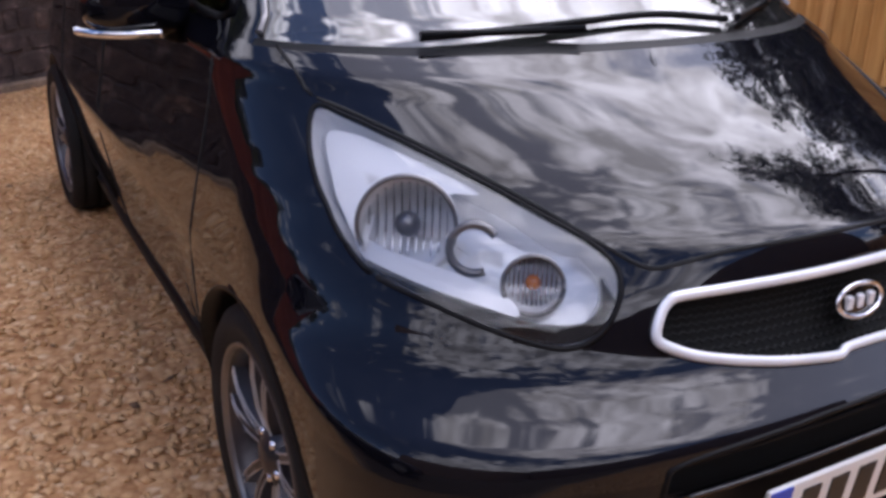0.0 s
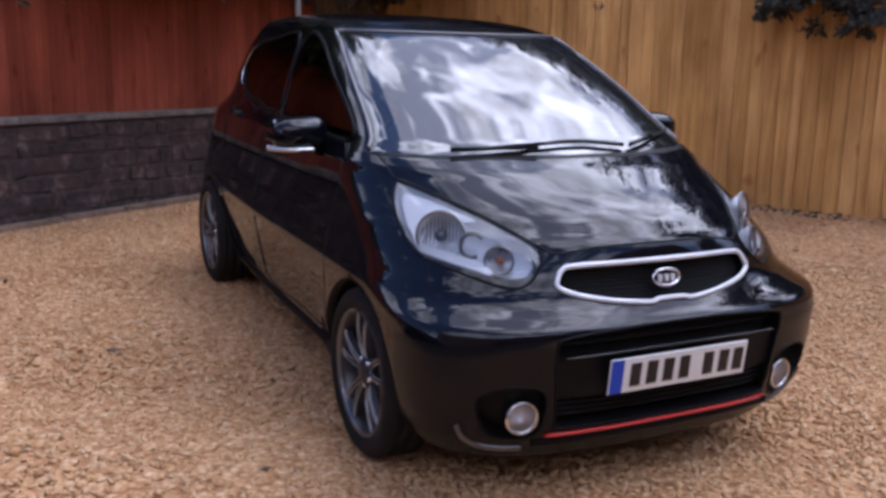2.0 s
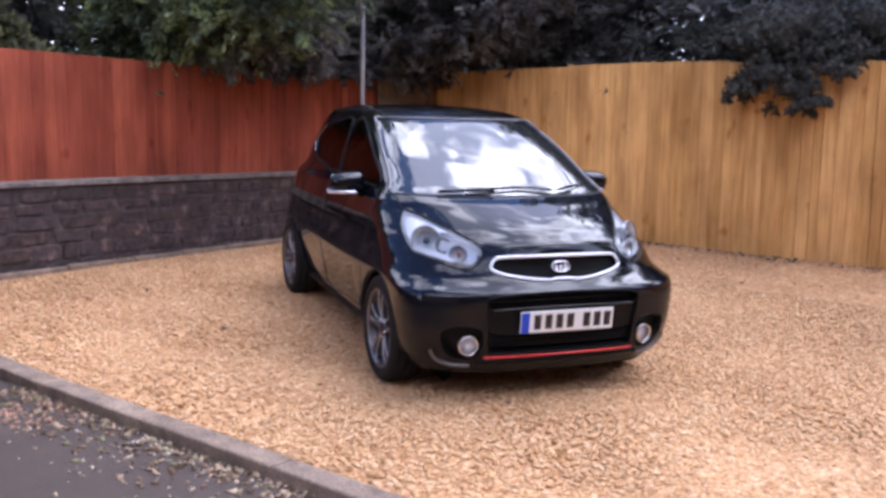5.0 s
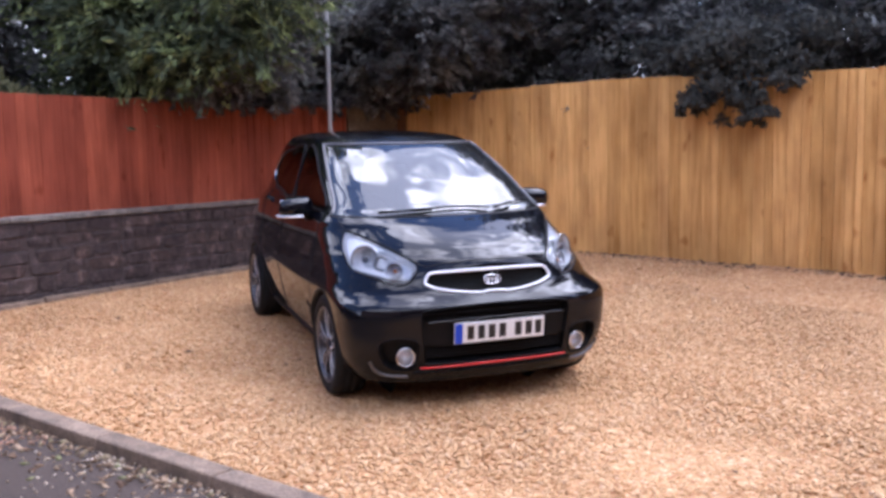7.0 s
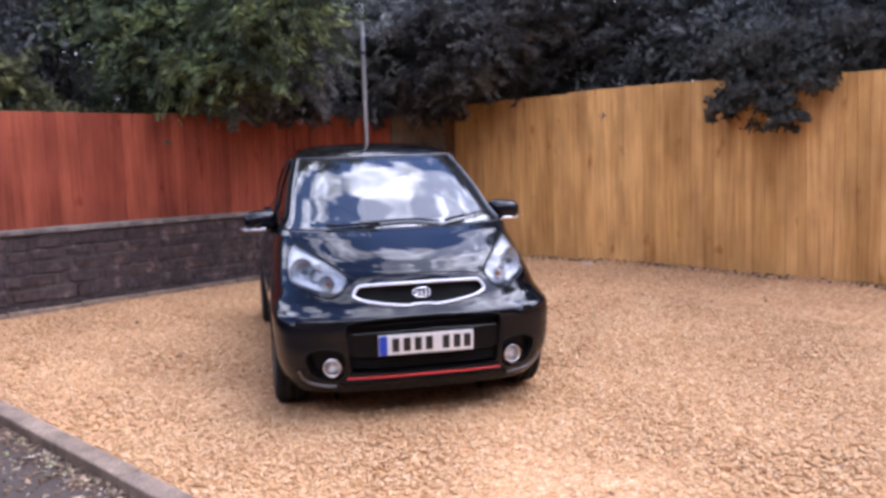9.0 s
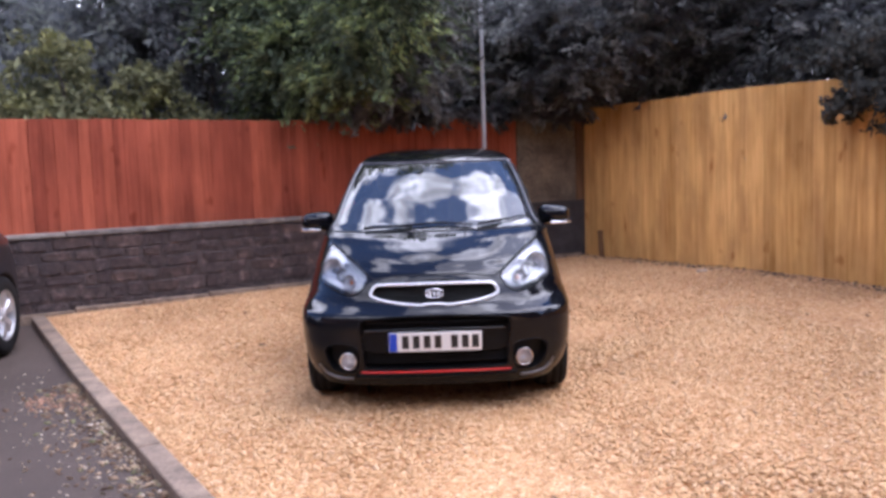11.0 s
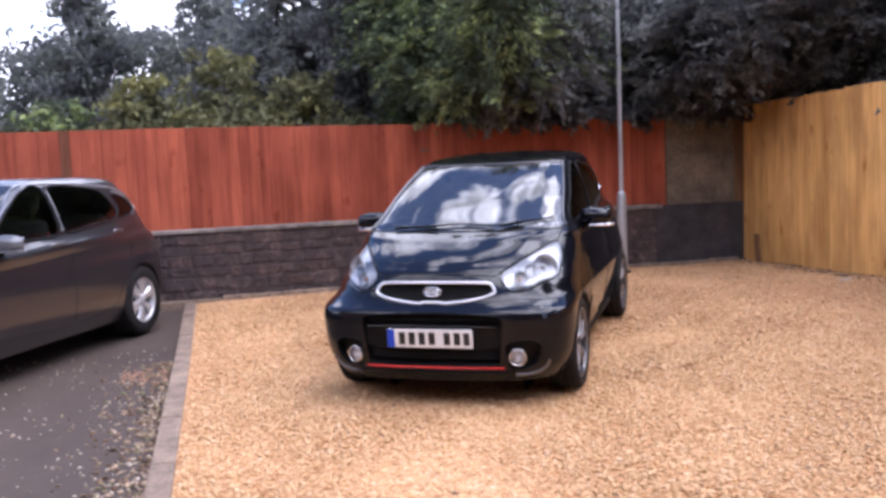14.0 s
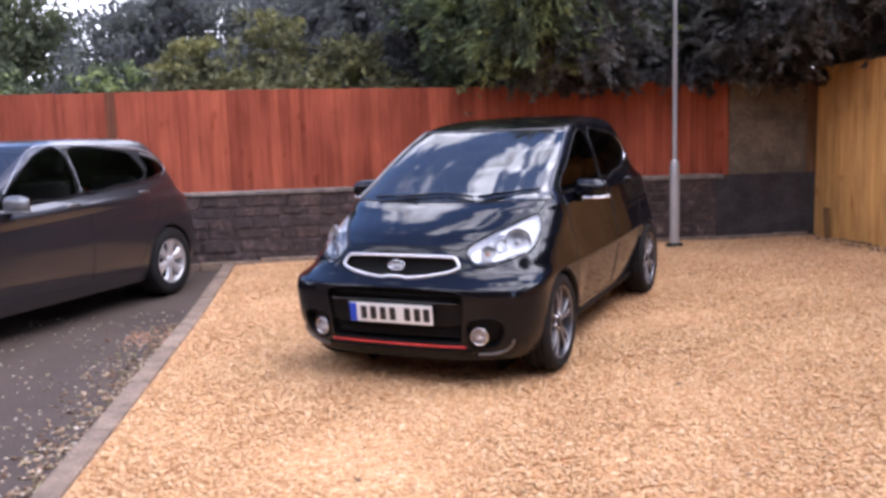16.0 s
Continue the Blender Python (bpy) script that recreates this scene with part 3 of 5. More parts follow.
def build_wheel(car, m, r, rim_r, width, spokes, twin, mat, cap):
    """A wheel whose outer face looks along +x."""
    w = width / 2
    v, f = lathe([(rim_r, -w), (rim_r - 0.015, -w + 0.02), (rim_r - 0.02, w - 0.03), (rim_r - 0.004, w - 0.012), (rim_r + 0.004, w - 0.004), (rim_r + 0.006, w - 0.014)])
    wheel = child("wheel", mesh_of("wheel", v, f, mat), car)
    wheel.matrix_basis = m
    prof = [(rim_r + 0.004, -w + 0.01), (rim_r + 0.03, -w), (r - 0.03, -w - 0.004), (r - 0.008, -w + 0.012), (r, -w + 0.035)]
    for g in (-0.05, 0.0, 0.05):
        prof += [(r, g - 0.006), (r - 0.007, g - 0.005), (r - 0.007, g + 0.005), (r, g + 0.006)]
    prof += [(r, w - 0.035), (r - 0.008, w - 0.012), (r - 0.03, w + 0.004), (rim_r + 0.03, w), (rim_r + 0.012, w - 0.003), (rim_r + 0.003, w - 0.01)]
    v, f = lathe(prof, 64)
    child("tyre", mesh_of("tyre", v, f, M_RUBBER), wheel, "black rubber tyre dusted with grit")
    v, f = lathe([(0.0, -0.01), (rim_r - 0.03, -0.01), (rim_r - 0.03, -0.03), (0.0, -0.03)], 40)
    child("brake_disc", mesh_of("brake_disc", v, f, M_DISC if not cap else M_DARK), wheel)
    for i in range(spokes):
        base = 2 * math.pi * i / spokes
        for sgn in ((-1, 1) if twin else (0,)):
            bm = bmesh.new()
            hw0, hw1 = (0.014, 0.011) if twin else (0.03, 0.03)
            a0, a1 = base + sgn * 0.2, base + sgn * (0.2 if twin else 0)
            rows = []
            for t in ((0.0, 0.35, 0.7, 1.0) if twin else (0.0, 0.3, 0.55, 0.72, 0.84, 0.93, 1.0)):
                rr = 0.03 + (rim_r - 0.036) * t
                an = a0 + (a1 - a0) * t
                hw = hw0 + (hw1 - hw0) * t + (0.0 if twin else 0.045 * t ** 4)
                cy, cz = math.cos(an) * rr, math.sin(an) * rr
                ty, tz = -math.sin(an), math.cos(an)
                xo = w - 0.022 - 0.014 * (1 - t) + 0.012 * math.sin(t * math.pi)
                rows.append([bm.verts.new((xo - 0.022, cy + ty * hw * 1.25, cz + tz * hw * 1.25)), bm.verts.new((xo, cy + ty * hw * 0.75, cz + tz * hw * 0.75)),
                             bm.verts.new((xo, cy - ty * hw * 0.75, cz - tz * hw * 0.75)), bm.verts.new((xo - 0.022, cy - ty * hw * 1.25, cz - tz * hw * 1.25))])
            for p, q in zip(rows, rows[1:]):
                for k in range(4):
                    bm.faces.new((p[k], p[(k + 1) % 4], q[(k + 1) % 4], q[k]))
            bmesh.ops.recalc_face_normals(bm, faces=bm.faces[:])
            spoke = part("spoke", bm, mat, wheel)
            if twin:
                for e in (-0.62, 0.62):
                    line = []
                    for t in (0.15, 0.4, 0.7, 0.98):
                        rr, hw = 0.03 + (rim_r - 0.036) * t, hw0 + (hw1 - hw0) * t
                        xo = w - 0.0205 - 0.014 * (1 - t) + 0.012 * math.sin(t * math.pi)
                        line.append((xo, math.cos(base + sgn * 0.2) * rr - math.sin(base + sgn * 0.2) * hw * e, math.sin(base + sgn * 0.2) * rr + math.cos(base + sgn * 0.2) * hw * e))
                    tv, tf = tube(line, 0.0022, 5)
                    child("spoke_edge", mesh_of("spoke_edge", tv, tf, M_CAP), spoke)
    if twin:
        # machined lip round the dark rim
        v, f = lathe([(rim_r - 0.008, w - 0.014), (rim_r - 0.004, w - 0.006), (rim_r + 0.001, w - 0.002), (rim_r + 0.005, w - 0.008)], 48)
        child("rim_lip", mesh_of("rim_lip", v, f, M_ALLOY), wheel, "bright machined rim lip")
    v, f = lathe([(0.062, w - 0.05), (0.058, w - 0.03), (0.034, w - 0.022), (0.03, w - 0.016), (0.0, w - 0.014)], 30)
    child("hub_cap", mesh_of("hub_cap", v, f, mat), wheel)
    for i in range(5):
        an = 2 * math.pi * (i + 0.5) / 5
        v, f = lathe([(0.009, w - 0.04), (0.009, w - 0.022), (0.0, w - 0.02)], 8)
        v = [(a, b + math.cos(an) * 0.046, c + math.sin(an) * 0.046) for a, b, c in v]
        child("wheel_nut", mesh_of("wheel_nut", v, f, M_CHROME), wheel)
    return wheel


def seat(car, x, y, z):
    bm = box_bm(x - 0.24, x + 0.24, y - 0.25, y + 0.25, z - 0.12, z + 0.06, 0.05, 3)
    s = part("seat", bm, M_CLOTH, car, "dark cloth seat", True)
    bm = box_bm(x - 0.24, x + 0.24, -0.07, 0.07, 0.0, 0.56, 0.06, 3)
    bmesh.ops.transform(bm, matrix=pose(0, y + 0.28, z + 0.02, -14), verts=bm.verts[:])
    part("backrest", bm, M_CLOTH, s, "", True)
    bm = box_bm(x - 0.13, x + 0.13, -0.05, 0.05, 0.62, 0.79, 0.045, 3)
    bmesh.ops.transform(bm, matrix=pose(0, y + 0.3, z + 0.02, -14), verts=bm.verts[:])
    part("headrest", bm, M_CLOTH, s, "", True)


def flank_plane(v):
    return v[:, 1:3]


def nose_plane(v):
    return v[:, [0, 2]]


def car_base(name, m, label, knots, hubs, arch, glass, doors, paint, screen, base_z, crease=None):
    """Shell, doors, glazing, arches and underside of a hatchback; returns the thing, its shape and the rest of the skin."""
    car = empty(name, m, label, "car")
    sh = Shape(knots, crease)
    v, f = sh.grid()
    mid = v[f].mean(1)
    z0, z1, xw = screen
    # windscreen and the black strip below it
    _, yf, w, d, n, _, _ = sh.at_z(mid[:, 2])
    front = (mid[:, 1] < yf + d * 0.8) & (np.abs(mid[:, 0]) < w * xw)
    sel = front & (mid[:, 2] > z0) & (mid[:, 2] < z1)
    vv, ff = tidy(v, f[sel])
    ob = child("windscreen", mesh_of("windscreen", vv, ff, M_SCREEN), car, "sloping windscreen reflecting cloud")
    ob.visible_shadow = False
    cowl = front & (mid[:, 2] > z0 - 0.01) & (mid[:, 2] <= z0)
    if cowl.any():
        vv, ff = tidy(v, f[cowl])
        child("scuttle_panel", mesh_of("scuttle_panel", vv, ff, M_BLACK), car)
    f = f[~sel & ~cowl]
    for sgn in (1, -1):
        mask = lambda q, sgn=sgn: q[:, 0] * sgn > 0.3
        place = lambda q, old, sgn=sgn: np.stack([sgn * sh.flank(q[:, 0], q[:, 1]), q[:, 0], q[:, 1]], 1)
        for loop, nm in glass:
            lp = smooth_loop(loop, 5)
            (iv, fi), (v, f) = cut(v, f, lp, flank_plane, place, mask)
            iv, fi = tidy(iv, fi)
            ob = child(nm, mesh_of(nm, iv, fi, M_SIDEGLASS if paint is M_PAINT else M_GREYGLASS), car)
            ob.visible_shadow = False
            pts = np.stack([sgn * (sh.flank(lp[:, 0], lp[:, 1]) + 0.001), lp[:, 0], lp[:, 1]], 1)
            tv, tf = tube(pts, 0.009, 6, True)
            child("window_seal", mesh_of("window_seal", tv, tf, M_BLACK), ob)
        for hy, hz in hubs:
            an = np.linspace(0, 2 * math.pi, 60, endpoint=False)
            lp = np.stack([hy + arch * np.cos(an), hz + arch * np.sin(an)], 1)
            _, (v, f) = cut(v, f, lp, flank_plane, place, mask)
            up = np.linspace(-0.55, math.pi + 0.55, 44)
            ring = np.stack([hy + arch * np.cos(up), hz + arch * np.sin(up)], 1)
            ring = ring[ring[:, 1] > base_z]
            xs = sh.flank(ring[:, 0], ring[:, 1])
            inner = np.stack([hy + (ring[:, 0] - hy) * 0.965, hz + (ring[:, 1] - hz) * 0.965], 1)
            xo = np.maximum(xs, 0.5)
            rows = [np.stack([sgn * xo, ring[:, 0], ring[:, 1]], 1), np.stack([sgn * (xo + 0.004), *((ring * 0.6 + inner * 0.4).T)], 1),
                    np.stack([sgn * (xo - 0.03), *inner.T], 1), np.stack([sgn * np.full(len(xo), 0.42), *inner.T], 1)]
            k = len(ring)
            vs = np.concatenate(rows)
            fs = [(i * k + j, i * k + j + 1, (i + 1) * k + j + 1, (i + 1) * k + j) for i in range(3) for j in range(k - 1)]
            child("wheel_arch", mesh_of("wheel_arch", vs, fs, M_BLACK), car, "black wheel arch liner")
            bm = bmesh.new()
            bmesh.ops.create_circle(bm, cap_ends=True, segments=40, radius=arch * 0.98)
            bmesh.ops.transform(bm, matrix=pose(sgn * 0.44, hy, hz, 0, 90, 0), verts=bm.verts[:])
            part("inner_wing", bm, M_DARK, car)
        for loop, nm in doors:
            lp = smooth_loop(loop, 5)
            (iv, fi), (v, f) = cut(v, f, lp, flank_plane, place, mask)
            iv, fi = tidy(iv, fi)
            door = child(nm, mesh_of(nm, iv, fi, paint), car)
            pts = np.stack([sgn * (sh.flank(lp[:, 0], lp[:, 1]) - 0.001), lp[:, 0], lp[:, 1]], 1)
            tv, tf = tube(pts, 0.0035, 5, True)
            child("door_gap", mesh_of("door_gap", tv, tf, M_DARK), door)
            hy = max(p[0] for p in loop) - 0.16
            hz = max(p[1] for p in loop) - 0.06
            hx = float(sh.flank(hy, hz))
            pts = [(sgn * (hx + o), hy - 0.085 + 0.17 * t, hz + 0.004 * math.sin(t * 3.14)) for t, o in ((0, 0.0), (0.12, 0.028), (0.5, 0.036), (0.88, 0.028), (1, 0.0))]
            tv, tf = tube(smooth_loop(pts, 4, False), 0.011, 8, False, (0.014, 0.009))
            child("door_handle", mesh_of("door_handle", tv, tf, paint if paint is M_PAINT else M_ALLOY), door)
    bm = box_bm(-0.62, 0.62, 0.35, max(k[5] for k in knots) - 0.25, base_z + 0.02, base_z + 0.06)
    part("underbody", bm, M_DARK, car)
    return car, sh, v, f


def door_mirror(car, sgn, x, y, z, paint, lip):
    """Door mirror on a short foot."""
    bm = bmesh.new()
    bmesh.ops.create_uvsphere(bm, u_segments=28, v_segments=18, radius=1.0)
    for q in bm.verts:
        c = q.co
        sq = lambda a: math.copysign(abs(a) ** 0.62, a)
        yy = c.y * 0.085 if c.y < 0 else c.y * 0.03
        q.co = Vector((sq(c.x) * 0.108, yy, sq(c.z) * (0.066 - 0.012 * c.x * sgn)))
    bmesh.ops.transform(bm, matrix=pose(x * sgn, y, z, 0, 0, -8 * sgn), verts=bm.verts[:])
    mir = part("door_mirror", bm, paint, car, "", True)
    bm = box_bm(-0.09, 0.09, -0.006, 0.006, -0.048, 0.048, 0.005)
    bmesh.ops.transform(bm, matrix=pose(x * sgn, y + 0.03, z, 0, 0, -8 * sgn), verts=bm.verts[:])
    part("mirror_glass", bm, M_MIRROR, mir, "silver mirror glass")
    pts = [((x + o) * sgn, y - dy, z - 0.05 - 0.008 * o) for o, dy in ((-0.03, 0.083), (0.0, 0.083), (0.04, 0.076), (0.085, 0.045), (0.112, 0.0))]
    v, f = tube(smooth_loop(pts, 4, False), 0.01, 8, False, (0.009, 0.011))
    child("indicator_strip", mesh_of("indicator_strip", v, f, lip), mir, "pale indicator strip")
    pts = [((x - 0.06) * sgn, y, z - 0.055), ((x - 0.12) * sgn, y, z - 0.075), ((x - 0.2) * sgn, y - 0.01, z - 0.07)]
    v, f = tube(smooth_loop(pts, 4, False), 0.022, 8)
    child("mirror_foot", mesh_of("mirror_foot", v, f, M_BLACK), mir)


def wiper(car, sh, pts):
    """A wiper blade lying on the windscreen, given by (x, z) points."""
    q = nose_pts(sh, smooth_loop(pts, 6, False), 0.014)
    v, f = tube(q, 0.006, 6, False, (0.007, 0.006))
    w = child("wiper", mesh_of("wiper", v, f, M_BLACK), car, "black windscreen wiper")
    base = nose_pts(sh, [pts[0], ((pts[0][0] * 0.55 + pts[-1][0] * 0.45), (pts[0][1] + pts[-1][1]) / 2)], 0.02)
    v, f = tube(base, 0.007, 8)
    child("wiper_arm", mesh_of("wiper_arm", v, f, M_BLACK), w)


# black hatchback
KNOTS = [
    (0.17, 0.10, 0.70, 0.42, 3.0, 3.45, 0.35), (0.21, 0.08, 0.735, 0.44, 3.1, 3.50, 0.35), (0.27, 0.05, 0.765, 0.45, 3.2, 3.55, 0.35),
    (0.35, 0.032, 0.785, 0.44, 3.2, 3.57, 0.35), (0.48, 0.019, 0.797, 0.44, 3.1, 3.585, 0.35), (0.53, 0.012, 0.798, 0.44, 3.05, 3.585, 0.35),
    (0.585, 0.009, 0.798, 0.46, 2.85, 3.58, 0.36), (0.615, 0.042, 0.797, 0.53, 2.55, 3.575, 0.36), (0.65, 0.082, 0.791, 0.58, 2.4, 3.57, 0.36),
    (0.69, 0.106, 0.783, 0.61, 2.4, 3.565, 0.36), (0.74, 0.117, 0.774, 0.63, 2.2, 3.55, 0.36), (0.775, 0.125, 0.767, 0.64, 1.97, 3.54, 0.36),
    (0.80, 0.138, 0.762, 0.64, 1.88, 3.53, 0.36), (0.83, 0.185, 0.757, 0.65, 1.88, 3.52, 0.36), (0.86, 0.24, 0.752, 0.65, 1.92, 3.51, 0.36),
    (0.90, 0.335, 0.745, 0.63, 1.98, 3.495, 0.36), (0.94, 0.45, 0.738, 0.57, 2.1, 3.48, 0.36), (0.97, 0.54, 0.731, 0.48, 2.2, 3.46, 0.36),
    (0.99, 0.603, 0.715, 0.41, 2.2, 3.45, 0.36), (1.005, 0.645, 0.702, 0.36, 2.1, 3.43, 0.36),
    (1.05, 0.735, 0.667, 0.33, 2.3, 3.40, 0.36), (1.20, 1.025, 0.625, 0.30, 2.3, 3.30, 0.34), (1.35, 1.35, 0.572, 0.29, 2.4, 3.17, 0.32),
    (1.41, 1.50, 0.543, 0.28, 2.4, 3.10, 0.32), (1.44, 1.60, 0.516, 0.28, 2.1, 3.06, 0.35), (1.464, 1.74, 0.455, 0.35, 2.2, 2.98, 0.40),
    (1.481, 1.95, 0.35, 0.40, 2.2, 2.85, 0.40), (1.488, 2.15, 0.19, 0.25, 2.2, 2.60, 0.30), (1.49, 2.30, 0.02, 0.05, 2.0, 2.45, 0.05)]
HUBS = [(0.68, 0.29), (3.065, 0.29)]
HEADLIGHT = [(0.388, 0.772), (0.402, 0.80), (0.44, 0.826), (0.50, 0.862), (0.56, 0.894), (0.61, 0.917), (0.642, 0.927), (0.664, 0.90), (0.684, 0.855), (0.692, 0.80), (0.687, 0.762), (0.672, 0.742), (0.62, 0.722), (0.56, 0.70), (0.51, 0.686), (0.475, 0.685), (0.44, 0.70), (0.406, 0.735)]
GRILLE = [(0.364, 0.694), (0.352, 0.722), (0.335, 0.738), (0.31, 0.744), (0.2, 0.75), (0.0, 0.754), (-0.2, 0.75), (-0.31, 0.744), (-0.335, 0.738), (-0.352, 0.722), (-0.364, 0.694), (-0.345, 0.678), (-0.3, 0.663), (-0.2, 0.646), (-0.12, 0.638), (-0.07, 0.635), (-0.05, 0.64), (0.0, 0.641), (0.05, 0.64), (0.07, 0.635), (0.12, 0.638), (0.2, 0.646), (0.3, 0.663), (0.345, 0.678)]
INTAKE = [(0.425, 0.54), (0.39, 0.571), (0.2, 0.587), (0.0, 0.591), (-0.2, 0.587), (-0.39, 0.571), (-0.425, 0.54), (-0.415, 0.42), (-0.405, 0.31), (-0.39, 0.283), (-0.2, 0.278), (0.0, 0.276), (0.2, 0.278), (0.39, 0.283), (0.405, 0.31), (0.415, 0.42)]
FOGHOLE = [(0.445, 0.40), (0.50, 0.425), (0.58, 0.425), (0.635, 0.39), (0.625, 0.32), (0.585, 0.268), (0.52, 0.25), (0.46, 0.262), (0.44, 0.32)]
HOOD = [(0.0, 0.803), (0.2, 0.796), (0.29, 0.784), (0.345, 0.777), (0.388, 0.799), (0.44, 0.835), (0.50, 0.871), (0.56, 0.903), (0.61, 0.926), (0.643, 0.94), (0.65, 0.968), (0.655, 1.03)]

black_car, SH, bv, bf = car_base(
    "hatchback_car", pose(0, 0, 0.0, 1.35, 0, 1.7), "glossy black small hatchback car parked on golden gravel", KNOTS, HUBS, 0.325,
    [([(1.03, 1.035), (1.5, 1.03), (1.95, 1.04), (1.93, 1.36), (1.74, 1.375), (1.42, 1.24)], "front_side_window"),
     ([(2.03, 1.045), (2.4, 1.06), (2.72, 1.09), (2.86, 1.2), (2.72, 1.32), (2.4, 1.365), (2.03, 1.37)], "rear_side_window")],
    [([(1.05, 0.34), (1.5, 0.30), (1.97, 0.30), (1.99, 0.65), (1.985, 1.01), (1.5, 1.005), (1.02, 1.0), (1.0, 0.7)], "front_door"),
     ([(2.01, 0.30), (2.45, 0.31), (2.62, 0.40), (2.72, 0.58), (2.82, 0.8), (2.8, 1.05), (2.4, 1.03), (2.005, 1.015), (2.015, 0.65)], "rear_door")],
    M_PAINT, (1.006, 1.405, 0.965), 0.17, (0.58, 0.02, 0.035, 0.3, 1.05, 3.05))
nose_mask = lambda q: q[:, 1] < 0.95
nose_place = lambda q, old: np.stack([q[:, 0], SH.nose(q[:, 0], q[:, 1]), q[:, 1]], 1)
hood_loop = HOOD + [(0.33, 1.03), (0.0, 1.03), (-0.33, 1.03)] + mirror_x(HOOD[1:])
hood_loop = np.array(hood_loop)
dense = np.concatenate([np.linspace(a, b, 6, endpoint=False) for a, b in zip(hood_loop, np.roll(hood_loop, -1, 0))])
(hv, hf), (bv, bf) = cut(bv, bf, dense, nose_plane, nose_place, nose_mask)
hv, hf = tidy(hv, hf)
hood = child("bonnet", mesh_of("bonnet", hv, hf, M_PAINT), black_car, "glossy black bonnet mirroring the sky")
seam = HOOD[:-1] + [(0.655, 1.0)]
side = smooth_loop(mirror_x(seam) + seam[1:], 4, False)
tv, tf = tube(nose_pts(SH, side, -0.001), 0.004, 6)
child("bonnet_gap", mesh_of("bonnet_gap", tv, tf, M_DARK), hood)

# grille with its bright surround and badge
GL = smooth_loop(GRILLE, 5)
_, (bv, bf) = cut(bv, bf, GL, nose_plane, nose_place, nose_mask)
q, ff = nose_patch(SH, GL * 0.995 + GL.mean(0) * 0.005, -0.035, 5)
grille = child("grille", mesh_of("grille", q, ff, M_DARK), black_car, "black mesh grille in a bright chrome surround")
v, f = strip(nose_pts(SH, GL, 0.0), nose_pts(SH, GL, -0.035))
child("grille_wall", mesh_of("grille_wall", v, f, M_GLOSSBLACK), grille)
tv, tf = tube(nose_pts(SH, GL, 0.004), 0.01, 10, True, (0.0082, 0.007))
child("chrome_surround", mesh_of("chrome_surround", tv, tf, M_SILVER), grille, "polished chrome grille surround")
for zz in np.arange(0.648, 0.75, 0.0105):
    row = [x for x in np.linspace(-0.35, 0.35, 90) if within(np.array([[x, zz]]), GL)[0]]
    if len(row) > 2:
        tv, tf = tube(nose_pts(SH, [(x, zz + 0.004 * (k % 2)) for k, x in enumerate(row)], -0.024), 0.002, 4)
        child("mesh_bar", mesh_of("mesh_bar", tv, tf, M_DARK), grille)
EL = np.array([(0.05 * math.cos(a), 0.698 + 0.026 * math.sin(a)) for a in np.linspace(0, 2 * math.pi, 36, endpoint=False)])
q, ff = nose_patch(SH, EL, 0.004, 4, 0.004)
badge = child("badge", mesh_of("badge", q, ff, M_GLOSSBLACK), black_car, "oval silver badge on the grille")
tv, tf = tube(nose_pts(SH, EL, 0.008), 0.0045, 8, True)
child("badge_ring", mesh_of("badge_ring", tv, tf, M_CHROME), badge)
for bx in (-0.024, 0.0, 0.024):
    by = float(SH.nose(bx, 0.698))
    bm = box_bm(bx - 0.007, bx + 0.007, by - 0.013, by, 0.687, 0.709, 0.003)
    part("badge_mark", bm, M_SILVER, badge)

# lower air intake with slats, red line and plate
IN = smooth_loop(INTAKE, 5)
_, (bv, bf) = cut(bv, bf, IN, nose_plane, nose_place, nose_mask)
q, ff = nose_patch(SH, IN, -0.06, 5)
intake = child("air_intake", mesh_of("air_intake", q, ff, M_DARK), black_car, "black lower air intake with mesh slats")
v, f = strip(nose_pts(SH, IN, 0.0), nose_pts(SH, IN, -0.06))
child("intake_wall", mesh_of("intake_wall", v, f, M_BLACK), intake)
tv, tf = tube(nose_pts(SH, IN, 0.0), 0.004, 8, True)
child("intake_lip", mesh_of("intake_lip", tv, tf, M_BLACK), intake)
for zz in (0.545, 0.37, 0.35, 0.33, 0.31):
    tv, tf = tube(nose_pts(SH, [(x, zz) for x in np.linspace(-0.40, 0.40, 24)], -0.03), 0.006, 6)
    child("intake_slat", mesh_of("intake_slat", tv, tf, M_BLACK), intake)
q, ff = nose_patch(SH, smooth_loop([(0.405, 0.50), (0.4, 0.512), (0.0, 0.518), (-0.4, 0.512), (-0.405, 0.50), (-0.4, 0.385), (0.0, 0.38), (0.4, 0.385)], 5), -0.012, 4)
child("plate_panel", mesh_of("plate_panel", q, ff, M_BLACK), intake)
tv, tf = tube(nose_pts(SH, [(x, 0.512 - 0.006 * (x / 0.4) ** 2) for x in np.linspace(-0.395, 0.395, 30)], -0.006), 0.004, 8, False, (0.005, 0.008))
child("intake_brow", mesh_of("intake_brow", tv, tf, M_GLOSSBLACK), intake)
tv, tf = tube(nose_pts(SH, [(x, 0.262) for x in np.linspace(-0.425, 0.425, 30)], 0.004), 0.007, 8, False, (0.006, 0.006))
child("red_trim", mesh_of("red_trim", tv, tf, M_RED), black_car, "thin red trim line along the lower bumper")
tv, tf = tube(nose_pts(SH, [(x, 0.236) for x in np.linspace(-0.46, 0.46, 30)], 0.002), 0.008, 8, False, (0.012, 0.008))
child("splitter", mesh_of("splitter", tv, tf, M_BLACK), black_car)
